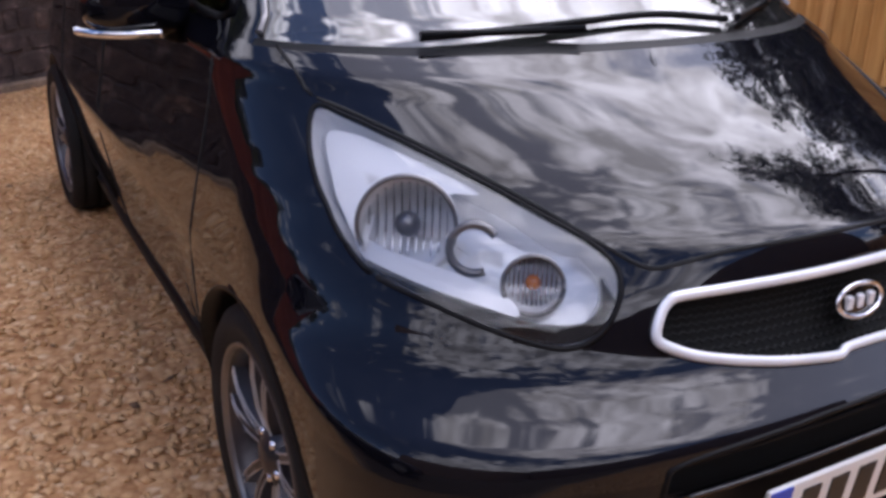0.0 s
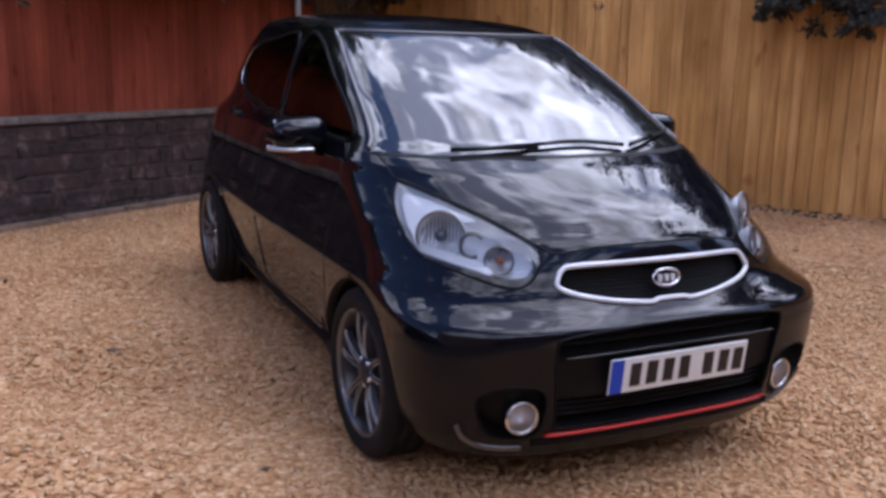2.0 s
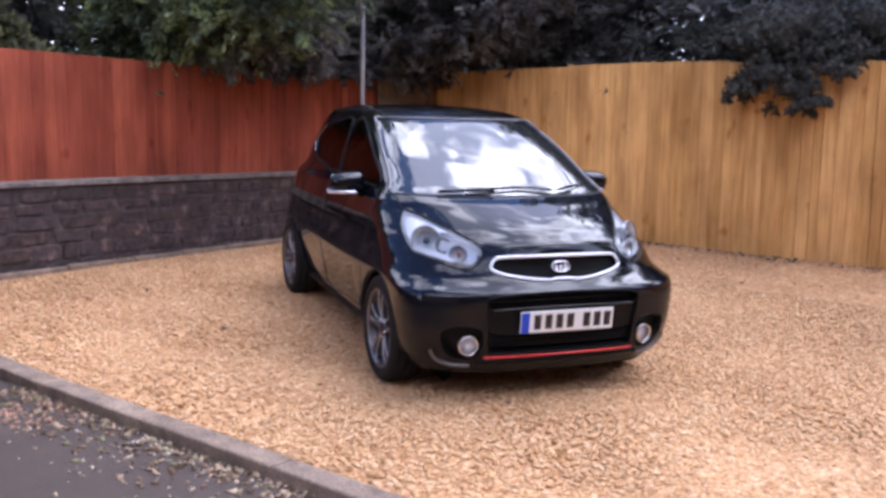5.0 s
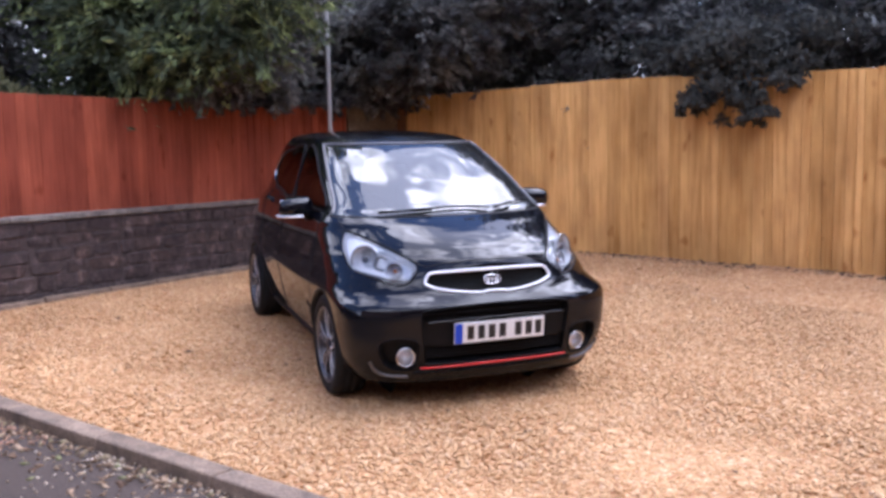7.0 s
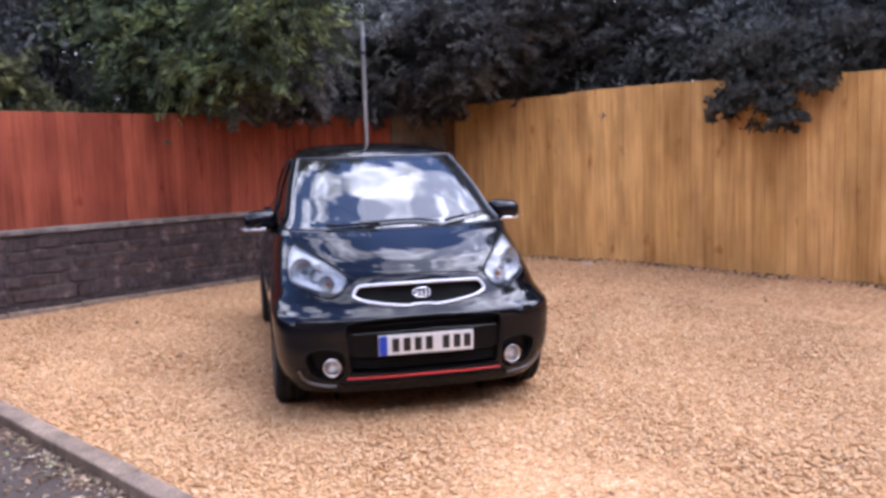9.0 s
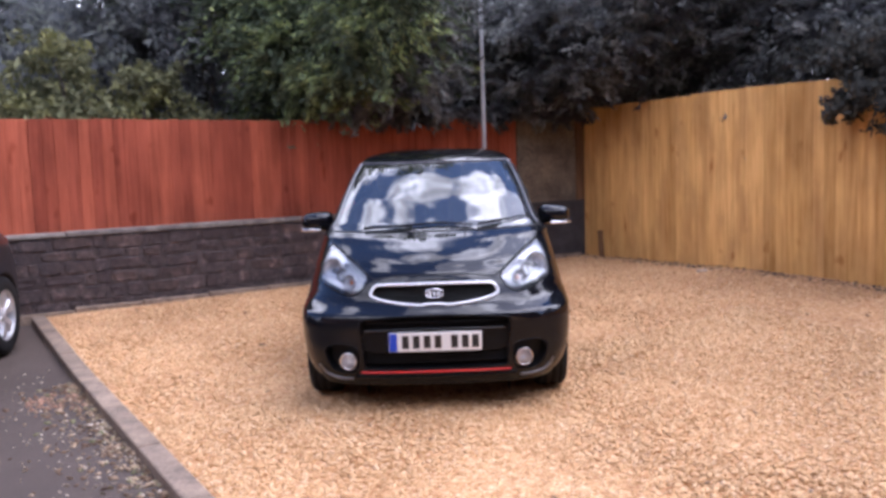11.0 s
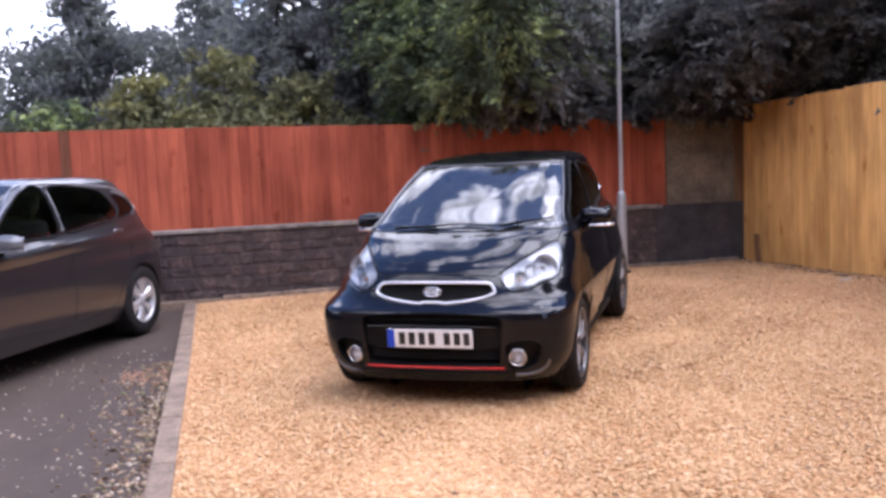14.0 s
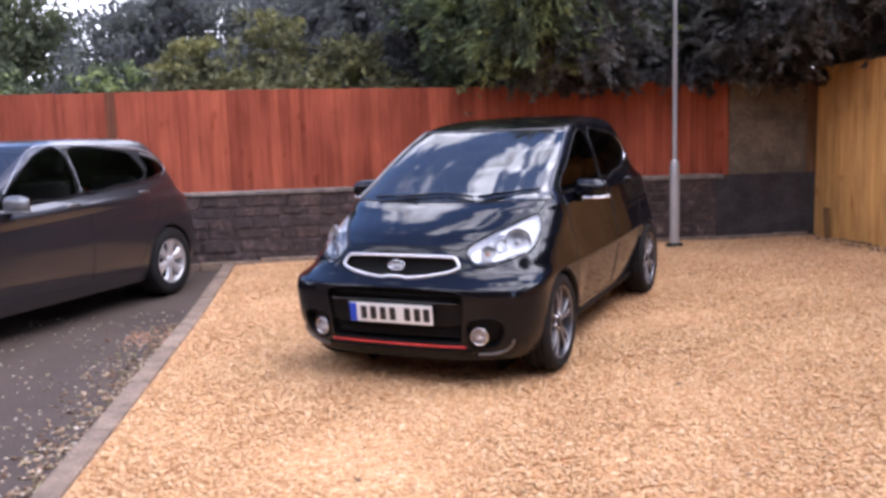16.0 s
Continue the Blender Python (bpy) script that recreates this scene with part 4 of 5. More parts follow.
bm = box_bm(-0.26, 0.26, -0.004, 0.004, -0.0555, 0.0555, 0.003, 2)
bmesh.ops.transform(bm, matrix=pose(0, 0.004, 0.443, 5, 0, 0), verts=bm.verts[:])
plate = part("number_plate", bm, M_WHITE, black_car, "white number plate with dark bars and a blue end band")
bm = box_bm(-0.2575, -0.214, -0.0062, 0.0, -0.053, 0.053)
bmesh.ops.transform(bm, matrix=pose(0, 0.004, 0.443, 5, 0, 0), verts=bm.verts[:])
part("plate_band", bm, M_BLUE, plate, "blue end band")
for k, cx in enumerate((-0.168, -0.107, -0.046, 0.015, 0.107, 0.168, 0.225)):
    bm = box_bm(cx - 0.019, cx + 0.019, -0.006, 0.0, -0.037, 0.037)
    bmesh.ops.transform(bm, matrix=pose(0, 0.004, 0.443, 5, 0, 0), verts=bm.verts[:])
    part("plate_bar", bm, M_INK, plate)

# fog lamps, headlights, side by side
for sgn in (1, -1):
    side_of = (lambda lp: lp) if sgn == 1 else mirror_x
    FG = smooth_loop(side_of(FOGHOLE), 4)
    _, (bv, bf) = cut(bv, bf, FG, nose_plane, nose_place, nose_mask)
    q, ff = nose_patch(SH, FG, -0.045, 5)
    pod = child("fog_lamp_pod", mesh_of("fog_lamp_pod", q, ff, M_BLACK), black_car, "black recess around a round fog lamp")
    v, f = strip(nose_pts(SH, FG, 0.0), nose_pts(SH, FG, -0.045))
    child("pod_wall", mesh_of("pod_wall", v, f, M_BLACK), pod)
    tv, tf = tube(nose_pts(SH, FG, -0.001), 0.004, 6, True)
    child("pod_lip", mesh_of("pod_lip", tv, tf, M_BLACK), pod)
    fx, fy, fz = 0.502 * sgn, float(SH.nose(0.502, 0.325)), 0.325
    tilt = pose(fx, fy + 0.012, fz, 0, 0, 10 * sgn)
    for nm, prof, mt in (("fog_ring", [(0.048, 0.02), (0.052, -0.006), (0.047, -0.012), (0.043, -0.004), (0.042, 0.015)], M_CHROME),
                         ("fog_reflector", [(0.043, -0.002), (0.03, 0.012), (0.012, 0.026), (0.0, 0.028)], M_SILVER),
                         ("fog_lens", [(0.043, -0.004), (0.03, -0.011), (0.015, -0.014), (0.0, -0.015)], M_LENS)):
        v, f = lathe(prof, 32, "z")
        v = [tilt @ Vector((a, c, b)) for a, b, c in v]
        child(nm, mesh_of(nm, v, f, mt), pod)
    blade = smooth_loop([(0.672, 0.30), (0.652, 0.262), (0.61, 0.232), (0.55, 0.218), (0.48, 0.216)], 5, False)
    tv, tf = tube(nose_pts(SH, [(x * sgn, z) for x, z in blade], 0.004), 0.006, 8, False, (0.009, 0.005))
    child("corner_fin", mesh_of("corner_fin", tv, tf, M_ALLOY), black_car, "curved bright fin on the bumper corner")

    HL = smooth_loop(side_of(HEADLIGHT), 5)
    _, (bv, bf) = cut(bv, bf, HL, nose_plane, nose_place, nose_mask)
    HC = HL.mean(0)
    small = HC + (HL - HC) * 0.9
    q, ff = nose_patch(SH, small, -0.055, 6)
    lamp = child("headlight", mesh_of("headlight", q, ff, M_LAMPGREY), black_car, "swept-back clear headlight with silver reflectors")
    v, f = strip(nose_pts(SH, HL, -0.002), nose_pts(SH, small, -0.055))
    child("lamp_housing", mesh_of("lamp_housing", v, f, M_SILVER), lamp)
    tv, tf = tube(nose_pts(SH, HL, -0.001), 0.005, 6, True)
    child("lamp_rim", mesh_of("lamp_rim", tv, tf, M_BLACK), lamp)
    q, ff = nose_patch(SH, HL, 0.0015, 7, 0.006)
    ob = child("lamp_lens", mesh_of("lamp_lens", q, ff, M_LENS), lamp, "clear plastic lens")
    ob.visible_shadow = False
    for cx, cz, rr, nm in ((0.612, 0.802, 0.074, "reflector_bowl"), (0.497, 0.752, 0.043, "indicator_bowl")):
        cy = float(SH.nose(cx, cz))
        turn = pose(cx * sgn, cy + 0.012, cz, -10, 0, 34 * sgn)
        prof = [(rr * 1.06, 0.004), (rr, 0.0), (rr * 0.94, 0.012), (rr * 0.78, 0.03), (rr * 0.4, 0.044), (0.0, 0.048)]
        v, f = lathe(prof, 36, "z")
        v = [turn @ Vector((a, c, b)) for a, b, c in v]
        bowl = child(nm, mesh_of(nm, v, f, M_SILVER), lamp)
        edge = [turn @ Vector((rr * math.cos(a), -0.001, rr * math.sin(a))) for a in (np.linspace(0, 2 * math.pi, 30) if "ind" in nm else np.linspace(-0.15 * math.pi, 1.15 * math.pi, 24))]
        tv, tf = tube(edge, 0.004, 6, False)
        child("bowl_rim", mesh_of("bowl_rim", tv, tf, M_ALLOY), bowl)
        for k in range(-5, 6):
            xx = rr * 0.16 * k
            zz = math.sqrt(max(0.0, (rr * 0.86) ** 2 - xx * xx))
            pts = [turn @ Vector((xx, 0.043 - 0.03 * (abs(xx) / rr) ** 2 - 0.03 * (t * zz / rr) ** 2, t * zz)) for t in np.linspace(-1, 1, 7)]
            tv, tf = tube(pts, 0.0022, 5)
            child("reflector_rib", mesh_of("reflector_rib", tv, tf, M_CHROME), bowl)
        bm = bmesh.new()
        bmesh.ops.create_uvsphere(bm, u_segments=16, v_segments=10, radius=rr * 0.27)
        bmesh.ops.transform(bm, matrix=turn @ pose(0, 0.02, 0), verts=bm.verts[:])
        part("bulb", bm, M_AMBER if "ind" in nm else M_ALLOY, bowl, "amber bulb" if "ind" in nm else "", True)
    # bright brow panel at the outer top, dark ring between the bowls, dark bezel along the lower edge
    panel = smooth_loop(side_of([(0.505, 0.852), (0.56, 0.883), (0.615, 0.903), (0.65, 0.897), (0.67, 0.85), (0.68, 0.80), (0.675, 0.77), (0.664, 0.79), (0.648, 0.83), (0.62, 0.852), (0.57, 0.852)]), 4)
    q, ff = nose_patch(SH, panel, -0.012, 3)
    child("upper_reflector", mesh_of("upper_reflector", q, ff, M_LAMPWHITE), lamp)
    # grey shelf in front of the foot of the bowl
    shelf = smooth_loop(side_of([(0.676, 0.786), (0.645, 0.776), (0.60, 0.768), (0.56, 0.758), (0.535, 0.744), (0.53, 0.724), (0.56, 0.727), (0.62, 0.743), (0.676, 0.761)]), 4)
    q, ff = nose_patch(SH, shelf, -0.014, 3)
    child("lamp_shelf", mesh_of("lamp_shelf", q, ff, M_SILVER), lamp)
    cy = float(SH.nose(0.545, 0.785))
    turn = pose(0.545 * sgn, cy + 0.016, 0.785, -10, 0, 34 * sgn)
    ring = [turn @ Vector((0.036 * math.cos(a), 0.0, 0.036 * math.sin(a))) for a in np.linspace(0.6, 5.2, 22)]
    tv, tf = tube(ring, 0.006, 6, False, (0.007, 0.006))
    child("lamp_divider", mesh_of("lamp_divider", tv, tf, M_ALLOY), lamp)
    upper = smooth_loop([(0.678, 0.762), (0.62, 0.744), (0.56, 0.728), (0.51, 0.715), (0.455, 0.716), (0.425, 0.735), (0.408, 0.77)], 5, False)
    lower = smooth_loop([(0.674, 0.748), (0.62, 0.727), (0.56, 0.705), (0.51, 0.691), (0.475, 0.69), (0.44, 0.704), (0.404, 0.74)], 5, False)
    rows = [nose_pts(SH, [(x * sgn, z) for x, z in line], o) for line, o in ((lower, -0.004), (upper, -0.012), (upper, -0.03))]
    k = len(upper)
    fs = [(i * k + j, i * k + j + 1, (i + 1) * k + j + 1, (i + 1) * k + j) for i in range(2) for j in range(k - 1)]
    child("lamp_bezel", mesh_of("lamp_bezel", np.concatenate(rows), fs, M_GLOSSBLACK), lamp, "dark bezel along the lower edge")

    door_mirror(black_car, sgn, 0.812, 1.25, 1.03, M_PAINT, M_CHROME)
    for hy, hz in HUBS:
        build_wheel(black_car, pose(0.695 * sgn, hy, hz, 20 * (1 if hy < 1 else 2), 0, 0 if sgn == 1 else 180), 0.29, 0.212, 0.185, 5, True, M_GUNMETAL, False)
    # sill and rear quarter trim
    pts = [(sgn * (float(SH.flank(y, 0.235)) - 0.028), y, 0.225) for y in np.linspace(1.05, 2.7, 14)]
    tv, tf = tube(pts, 0.03, 8, False, (0.022, 0.045))
    child("side_sill", mesh_of("side_sill", tv, tf, M_BLACK), black_car, "black side sill")
    cols = [[(sgn * (float(SH.flank(y, z)) + 0.003), y, z) for y in (1.945, 1.99, 2.035)] for z in np.linspace(1.03, 1.375, 9)]
    fs = [(3 * i + j, 3 * i + j + 1, 3 * i + j + 4, 3 * i + j + 3) for i in range(8) for j in range(2)]
    child("centre_pillar", mesh_of("centre_pillar", [q for c in cols for q in c], fs, M_GLOSSBLACK), black_car, "gloss black centre pillar")
    pts = [(sgn * (float(SH.flank(y, z)) + 0.004), y, z) for y, z in ((2.86, 1.12), (2.9, 1.19), (2.86, 1.26), (2.8, 1.31))]
    tv, tf = tube(smooth_loop(pts, 4, False), 0.005, 6)
    child("window_trim", mesh_of("window_trim", tv, tf, M_CHROME), black_car, "thin bright trim behind the rear window")
    bm = box_bm(-0.06, 0.06, -0.02, 0.05, -0.14, 0.1, 0.02, 3)
    ty = 3.4
    bmesh.ops.transform(bm, matrix=pose(sgn * (float(SH.flank(ty, 0.86)) - 0.075), ty, 0.86, 0, 0, -25 * sgn), verts=bm.verts[:])
    part("tail_lamp", bm, M_RED, black_car, "red tail lamp", True)

screen = bpy.data.objects.get([c.name for c in black_car.children if c.name.startswith("windscreen")][0])
# pale strips on pillars and roof edge stand in for the light glinting there
for sgn in (1, -1):
    zs = np.linspace(1.012, 1.402, 16)
    _, yf, w, d, n, _, _ = SH.at_z(zs)
    pts = np.stack([sgn * w * 0.962, yf + d * (1 - (1 - 0.962 ** n) ** (1 / n)) - 0.004, zs + 0.003], 1)
    tv, tf = tube(pts, 0.008, 8)
    child("windscreen_moulding", mesh_of("windscreen_moulding", tv, tf, M_ALLOY), screen, "thin pale strip imitating the glint along the glass edge")
tv, tf = tube(nose_pts(SH, [(x, 1.405) for x in np.linspace(-0.515, 0.515, 30)], 0.003), 0.006, 8)
child("windscreen_moulding", mesh_of("windscreen_moulding", tv, tf, M_ALLOY), screen, "thin pale strip imitating the glint along the glass edge")
# the lower bumper below the crease is satin black plastic
mid = bv[bf].mean(1)
low = (mid[:, 2] < 0.545) & (mid[:, 1] < 0.36)
lv, lf = tidy(bv, bf[low])
child("lower_bumper", mesh_of("lower_bumper", lv, lf, M_SATIN), black_car, "satin black lower bumper")
bf = bf[~low]
bv, bf = tidy(bv, bf)
child("body", mesh_of("body", bv, bf, M_PAINT), black_car, "glossy black car body")
wiper(black_car, SH, [(-0.44, 1.01), (-0.16, 1.026), (0.06, 1.033), (0.24, 1.018)])
wiper(black_car, SH, [(0.27, 1.016), (0.36, 1.028), (0.48, 1.042), (0.59, 1.052)])
# cabin
bm = box_bm(-0.64, 0.64, 0.78, 1.12, 0.62, 0.95, 0.06, 3)
part("dashboard", bm, M_DASH, black_car, "", True)
seat(black_car, -0.33, 1.65, 0.56)
seat(black_car, 0.33, 1.65, 0.56)
seat(black_car, -0.33, 2.5, 0.58)
seat(black_car, 0.33, 2.5, 0.58)
v, f = lathe([(0.175 + 0.014 * math.cos(a), 0.014 * math.sin(a)) for a in np.linspace(0, 2 * math.pi, 8, endpoint=False)], 32, "z", True)
v = [pose(-0.33, 1.22, 0.93, 62, 0, 0) @ Vector(q) for q in v]
wheel_s = child("steering_wheel", mesh_of("steering_wheel", v, f, M_BLACK), black_car)
bm = box_bm(-0.16, 0.16, -0.03, 0.03, -0.015, 0.015, 0.01)
bmesh.ops.transform(bm, matrix=pose(-0.33, 1.22, 0.93, 62, 0, 0), verts=bm.verts[:])
part("steering_spoke", bm, M_BLACK, wheel_s)
bm = box_bm(-0.11, 0.11, 1.36, 1.385, 1.27, 1.33, 0.012, 2)
part("rear_view_mirror", bm, M_BLACK, black_car)

# grey hatchback on the asphalt
# body-coloured mirrors and centre pillar, lightened to imitate the sky they reflect
M_SKYGREY = plain("grey paint paled by sky", (0.15, 0.15, 0.155), 0.35, 0.3, coat=0.4, grain=80, vary=0.1)
M_EDGESHEEN = plain("pale grey edge sheen", (0.36, 0.36, 0.38), 0.3, 0.6, coat=0.4, grain=80, vary=0.08)
GKNOTS = [
    (0.18, 0.12, 0.80, 0.50, 3.0, 4.10, 0.40), (0.30, 0.03, 0.86, 0.55, 3.0, 4.20, 0.40), (0.45, 0.0, 0.885, 0.55, 2.8, 4.24, 0.42),
    (0.60, 0.02, 0.887, 0.55, 2.5, 4.24, 0.45), (0.72, 0.08, 0.88, 0.55, 2.2, 4.22, 0.45), (0.80, 0.22, 0.868, 0.55, 2.2, 4.20, 0.45),
    (0.88, 0.50, 0.862, 0.55, 2.3, 4.17, 0.45), (0.92, 0.70, 0.852, 0.50, 2.3, 4.14, 0.45), (0.975, 0.98, 0.812, 0.45, 2.2, 4.11, 0.45), (1.0, 1.10, 0.808, 0.35, 2.0, 4.09, 0.45),
    (1.05, 1.20, 0.80, 0.30, 2.0, 4.06, 0.45), (1.20, 1.50, 0.745, 0.28, 2.0, 3.97, 0.42), (1.35, 1.80, 0.68, 0.28, 2.0, 3.86, 0.40),
    (1.42, 1.97, 0.63, 0.30, 2.0, 3.80, 0.40), (1.455, 2.15, 0.56, 0.40, 2.1, 3.70, 0.45), (1.475, 2.40, 0.42, 0.40, 2.2, 3.50, 0.40), (1.483, 2.70, 0.05, 0.05, 2.0, 3.0, 0.10)]
G_TURN = 8.5
g_rot = pose(0, 0, 0, 0, 0, G_TURN)
g_at = Vector((-3.57, 2.085, 0.045)) - g_rot @ Vector((0.86, 3.52, 0.0))
grey_car, GS, gv, gf = car_base(
    "hatchback_car", Matrix.Translation((g_at.x, g_at.y, 0.01)) @ g_rot, "metallic grey hatchback car parked on asphalt by the stone wall", GKNOTS, [(0.87, 0.315), (3.52, 0.315)], 0.35,
    [([(1.52, 0.985), (1.9, 1.0), (2.38, 1.03), (2.36, 1.38), (2.14, 1.375), (1.85, 1.23)], "front_side_window"),
     ([(2.46, 1.035), (2.85, 1.055), (3.22, 1.08), (3.34, 1.15), (3.26, 1.28), (3.1, 1.355), (2.46, 1.385)], "rear_side_window"),
     ([(3.32, 1.09), (3.58, 1.12), (3.66, 1.17), (3.56, 1.26), (3.38, 1.305), (3.4, 1.2)], "quarter_window")],
    [([(1.3, 0.36), (1.8, 0.31), (2.39, 0.31), (2.42, 0.65), (2.42, 1.0), (1.9, 0.965), (1.3, 0.94), (1.25, 0.65)], "front_door"),
     ([(2.44, 0.31), (2.95, 0.33), (3.1, 0.42), (3.2, 0.62), (3.38, 0.8), (3.36, 1.04), (2.9, 1.025), (2.44, 1.005), (2.445, 0.65)], "rear_door")],
    M_GREY, (1.015, 1.42, 0.93), 0.18)
gv, gf = tidy(gv, gf)
child("body", mesh_of("body", gv, gf, M_GREY), grey_car, "metallic grey car body")
for sgn in (1, -1):
    # rounded shoulder that rises along the sills of the side windows
    sy = np.linspace(1.15, 3.72, 40)
    sz = np.interp(sy, (1.15, 1.5, 1.9, 2.4, 2.9, 3.25, 3.72), (0.93, 0.96, 0.975, 1.004, 1.028, 1.052, 1.09))
    full = np.clip(np.minimum((sy - 1.15) / 0.4, (3.72 - sy) / 0.5), 0.0, 1.0)
    sect = ((-0.15, 0.0), (-0.11, 0.016), (-0.08, 0.027), (-0.066, 0.027), (-0.033, 0.015), (0.0, 0.001))
    rv = [(sgn * (float(GS.flank(y, z + dz)) + out * k), y, z + dz) for y, z, k in zip(sy, sz, full) for dz, out in sect]
    rf = [(6 * i + j, 6 * i + 6 + j, 6 * i + 7 + j, 6 * i + 1 + j)[::sgn] for i in range(39) for j in range(5)]
    child("shoulder_ridge", mesh_of("shoulder_ridge", rv, rf, M_GREY), grey_car, "raised shoulder catching the sky below the windows")
    # pale lines at roof edge and windows: reflected sky put into their colour
    for nm, line, r in (("roof_gutter", ((1.6, 1.075), (1.85, 1.265), (2.12, 1.405), (2.4, 1.413), (2.8, 1.408), (3.12, 1.385), (3.42, 1.36), (3.62, 1.3), (3.76, 1.22)), 0.008),
                        ("pillar_trim", ((2.41, 1.035), (2.415, 1.2), (2.42, 1.39)), 0.014), ("pillar_trim", ((3.58, 1.105), (3.685, 1.165), (3.66, 1.23), (3.56, 1.285), (3.4, 1.325)), 0.008)):
        pts = [(sgn * (float(GS.flank(y, z)) + 0.002), y, z) for y, z in line]
        tv, tf = tube(smooth_loop(pts, 4, False), r, 8, False, (r * 1.5, 0.005))
        child(nm, mesh_of(nm, tv, tf, M_SKYGREY if r > 0.01 else M_EDGESHEEN), grey_car, "pale edge round the side windows, sky reflection put into its colour")
    # mirror caps use the lightened grey in place of reflected sky
    door_mirror(grey_car, sgn, 0.945, 1.58, 1.0, M_SKYGREY, M_SKYGREY)
    for hy in (0.87, 3.52):
        build_wheel(grey_car, pose(0.775 * sgn, hy, 0.315, 20, 0, 0 if sgn == 1 else 180), 0.315, 0.20, 0.195, 6, False, M_CAP, True)
    bm = box_bm(-0.05, 0.05, -0.02, 0.05, -0.14, 0.14, 0.02, 3)
    bmesh.ops.transform(bm, matrix=pose(sgn * (float(GS.flank(4.08, 0.92)) - 0.035), 4.08, 0.92, 0, 0, -45 * sgn), verts=bm.verts[:])
    part("tail_lamp", bm, M_RED, grey_car, "red tail lamp", True)
    bm = box_bm(-0.012, 0.012, -0.04, 0.04, -0.014, 0.014, 0.008, 2)
    bmesh.ops.transform(bm, matrix=pose(sgn * (float(GS.flank(1.12, 0.77)) + 0.002), 1.12, 0.77), verts=bm.verts[:])
    part("side_repeater", bm, M_WHITE, grey_car, "small clear side repeater", True)
bm = box_bm(-0.7, 0.7, 1.2, 1.6, 0.6, 0.94, 0.06, 3)
part("dashboard", bm, M_DASH, grey_car, "", True)
for sx, sy in ((-0.37, 2.1), (0.37, 2.1), (-0.37, 3.0), (0.37, 3.0)):
    seat(grey_car, sx, sy, 0.56)


# ---- lamp post ----
pb = Vector((0.345, 5.58, 0))
pz = float(rise(pb.x, pb.y))
post = empty("lamp_post", pose(pb.x, pb.y, pz - 0.02), "galvanised steel lamp post with a thicker base section", "lamp post")
v, f = lathe([(0.052, 0.0), (0.052, 0.9), (0.045, 0.94), (0.026, 0.965)], 24, "z")
child("base_section", mesh_of("base_section", v, f, M_GALV), post)
v, f = lathe([(0.026, 0.955), (0.023, 3.0), (0.021, 6.0), (0.0, 6.02)], 20, "z")
child("shaft", mesh_of("shaft", v, f, M_GALV), post)
v, f = lathe([(0.095, 0.0), (0.09, 0.045), (0.07, 0.06), (0.052, 0.062)], 24, "z")
child("ground_collar", mesh_of("ground_collar", v, f, M_RUBBER), post, "dark collar at the foot of the post")
bm = box_bm(-0.025, 0.025, -0.057, -0.04, 0.35, 0.75, 0.004)
part("access_door", bm, M_GALV, post)


# ---- trees and shrubs ----
def leaves_mesh(name, blobs, count, size, mat, rng, hollow=0.55, spray=False):
    """Leaves scattered in clumps through the outer part of some lumpy ellipsoids; spray: drooping feathery sprays."""
    vol = np.array([b[3] * b[4] * b[5] for b in blobs]) ** 0.67
    per = np.maximum((count * vol / vol.sum()).astype(int), 10)
    cs, ways = [], []
    for (cx, cy, cz, rx, ry, rz), k in zip(blobs, per):
        clumps = max(6, k // (40 if spray else 26))
        d = rng.normal(size=(clumps, 3))
        d /= np.linalg.norm(d, axis=1)[:, None]
        rad = (hollow + (1.0 - hollow) * rng.random(clumps) ** 0.6) * (1 + 0.16 * np.clip(rng.normal(size=clumps), -2.0, 1.3))
        cc = d * rad[:, None] * (rx, ry, rz) + (cx, cy, cz)
        pick = rng.integers(0, clumps, k)
        spread = 0.16 * (rx + ry + rz) / 3
        way = d * (1, 1, 0.3) + rng.normal(size=(clumps, 3)) * 0.35 + (0, 0, -0.25)
        way /= np.linalg.norm(way, axis=1)[:, None]
        ways.append(way[pick])
        if spray:
            along = np.clip(rng.normal(size=(k, 1)), -1.5, 1.5)
            off = way[pick] * along * spread * 1.7 + np.clip(rng.normal(size=(k, 3)), -1.6, 1.6) * spread * 0.42 * (1, 1, 0.45)
            off[:, 2] -= 0.5 * spread * along[:, 0] ** 2
        else:
            off = np.clip(rng.normal(size=(k, 3)), -1.6, 1.6) * spread * (1, 1, 0.7)
        cs.append(cc[pick] + off)
    c = np.concatenate(cs)
    n = len(c)
    a = rng.normal(size=(n, 3))
    a[:, 2] -= 0.35
    if spray:
        a = np.concatenate(ways) + a * 0.4
    a /= np.linalg.norm(a, axis=1)[:, None]
    b = np.cross(a, rng.normal(size=(n, 3)) + ((0, 0, 1.0) if spray else (0, 0, 0)))
    b /= np.linalg.norm(b, axis=1)[:, None]
    ln = size * (0.6 + 0.8 * rng.random(n))[:, None]
    up = np.cross(a, b) * ln * 0.18
    wide = 0.3 if spray else 0.42
    q = np.stack([c - a * ln, c + b * ln * wide + up, c + a * ln, c - b * ln * wide + up], 1).reshape(-1, 3)
    me = bpy.data.meshes.new(name)
    me.vertices.add(4 * n)
    me.vertices.foreach_set("co", q.ravel())
    me.loops.add(4 * n)
    me.loops.foreach_set("vertex_index", np.arange(4 * n))
    me.polygons.add(n)
    me.polygons.foreach_set("loop_start", np.arange(0, 4 * n, 4))
    me.polygons.foreach_set("loop_total", np.full(n, 4))
    me.materials.append(mat)
    me.update()
    return me


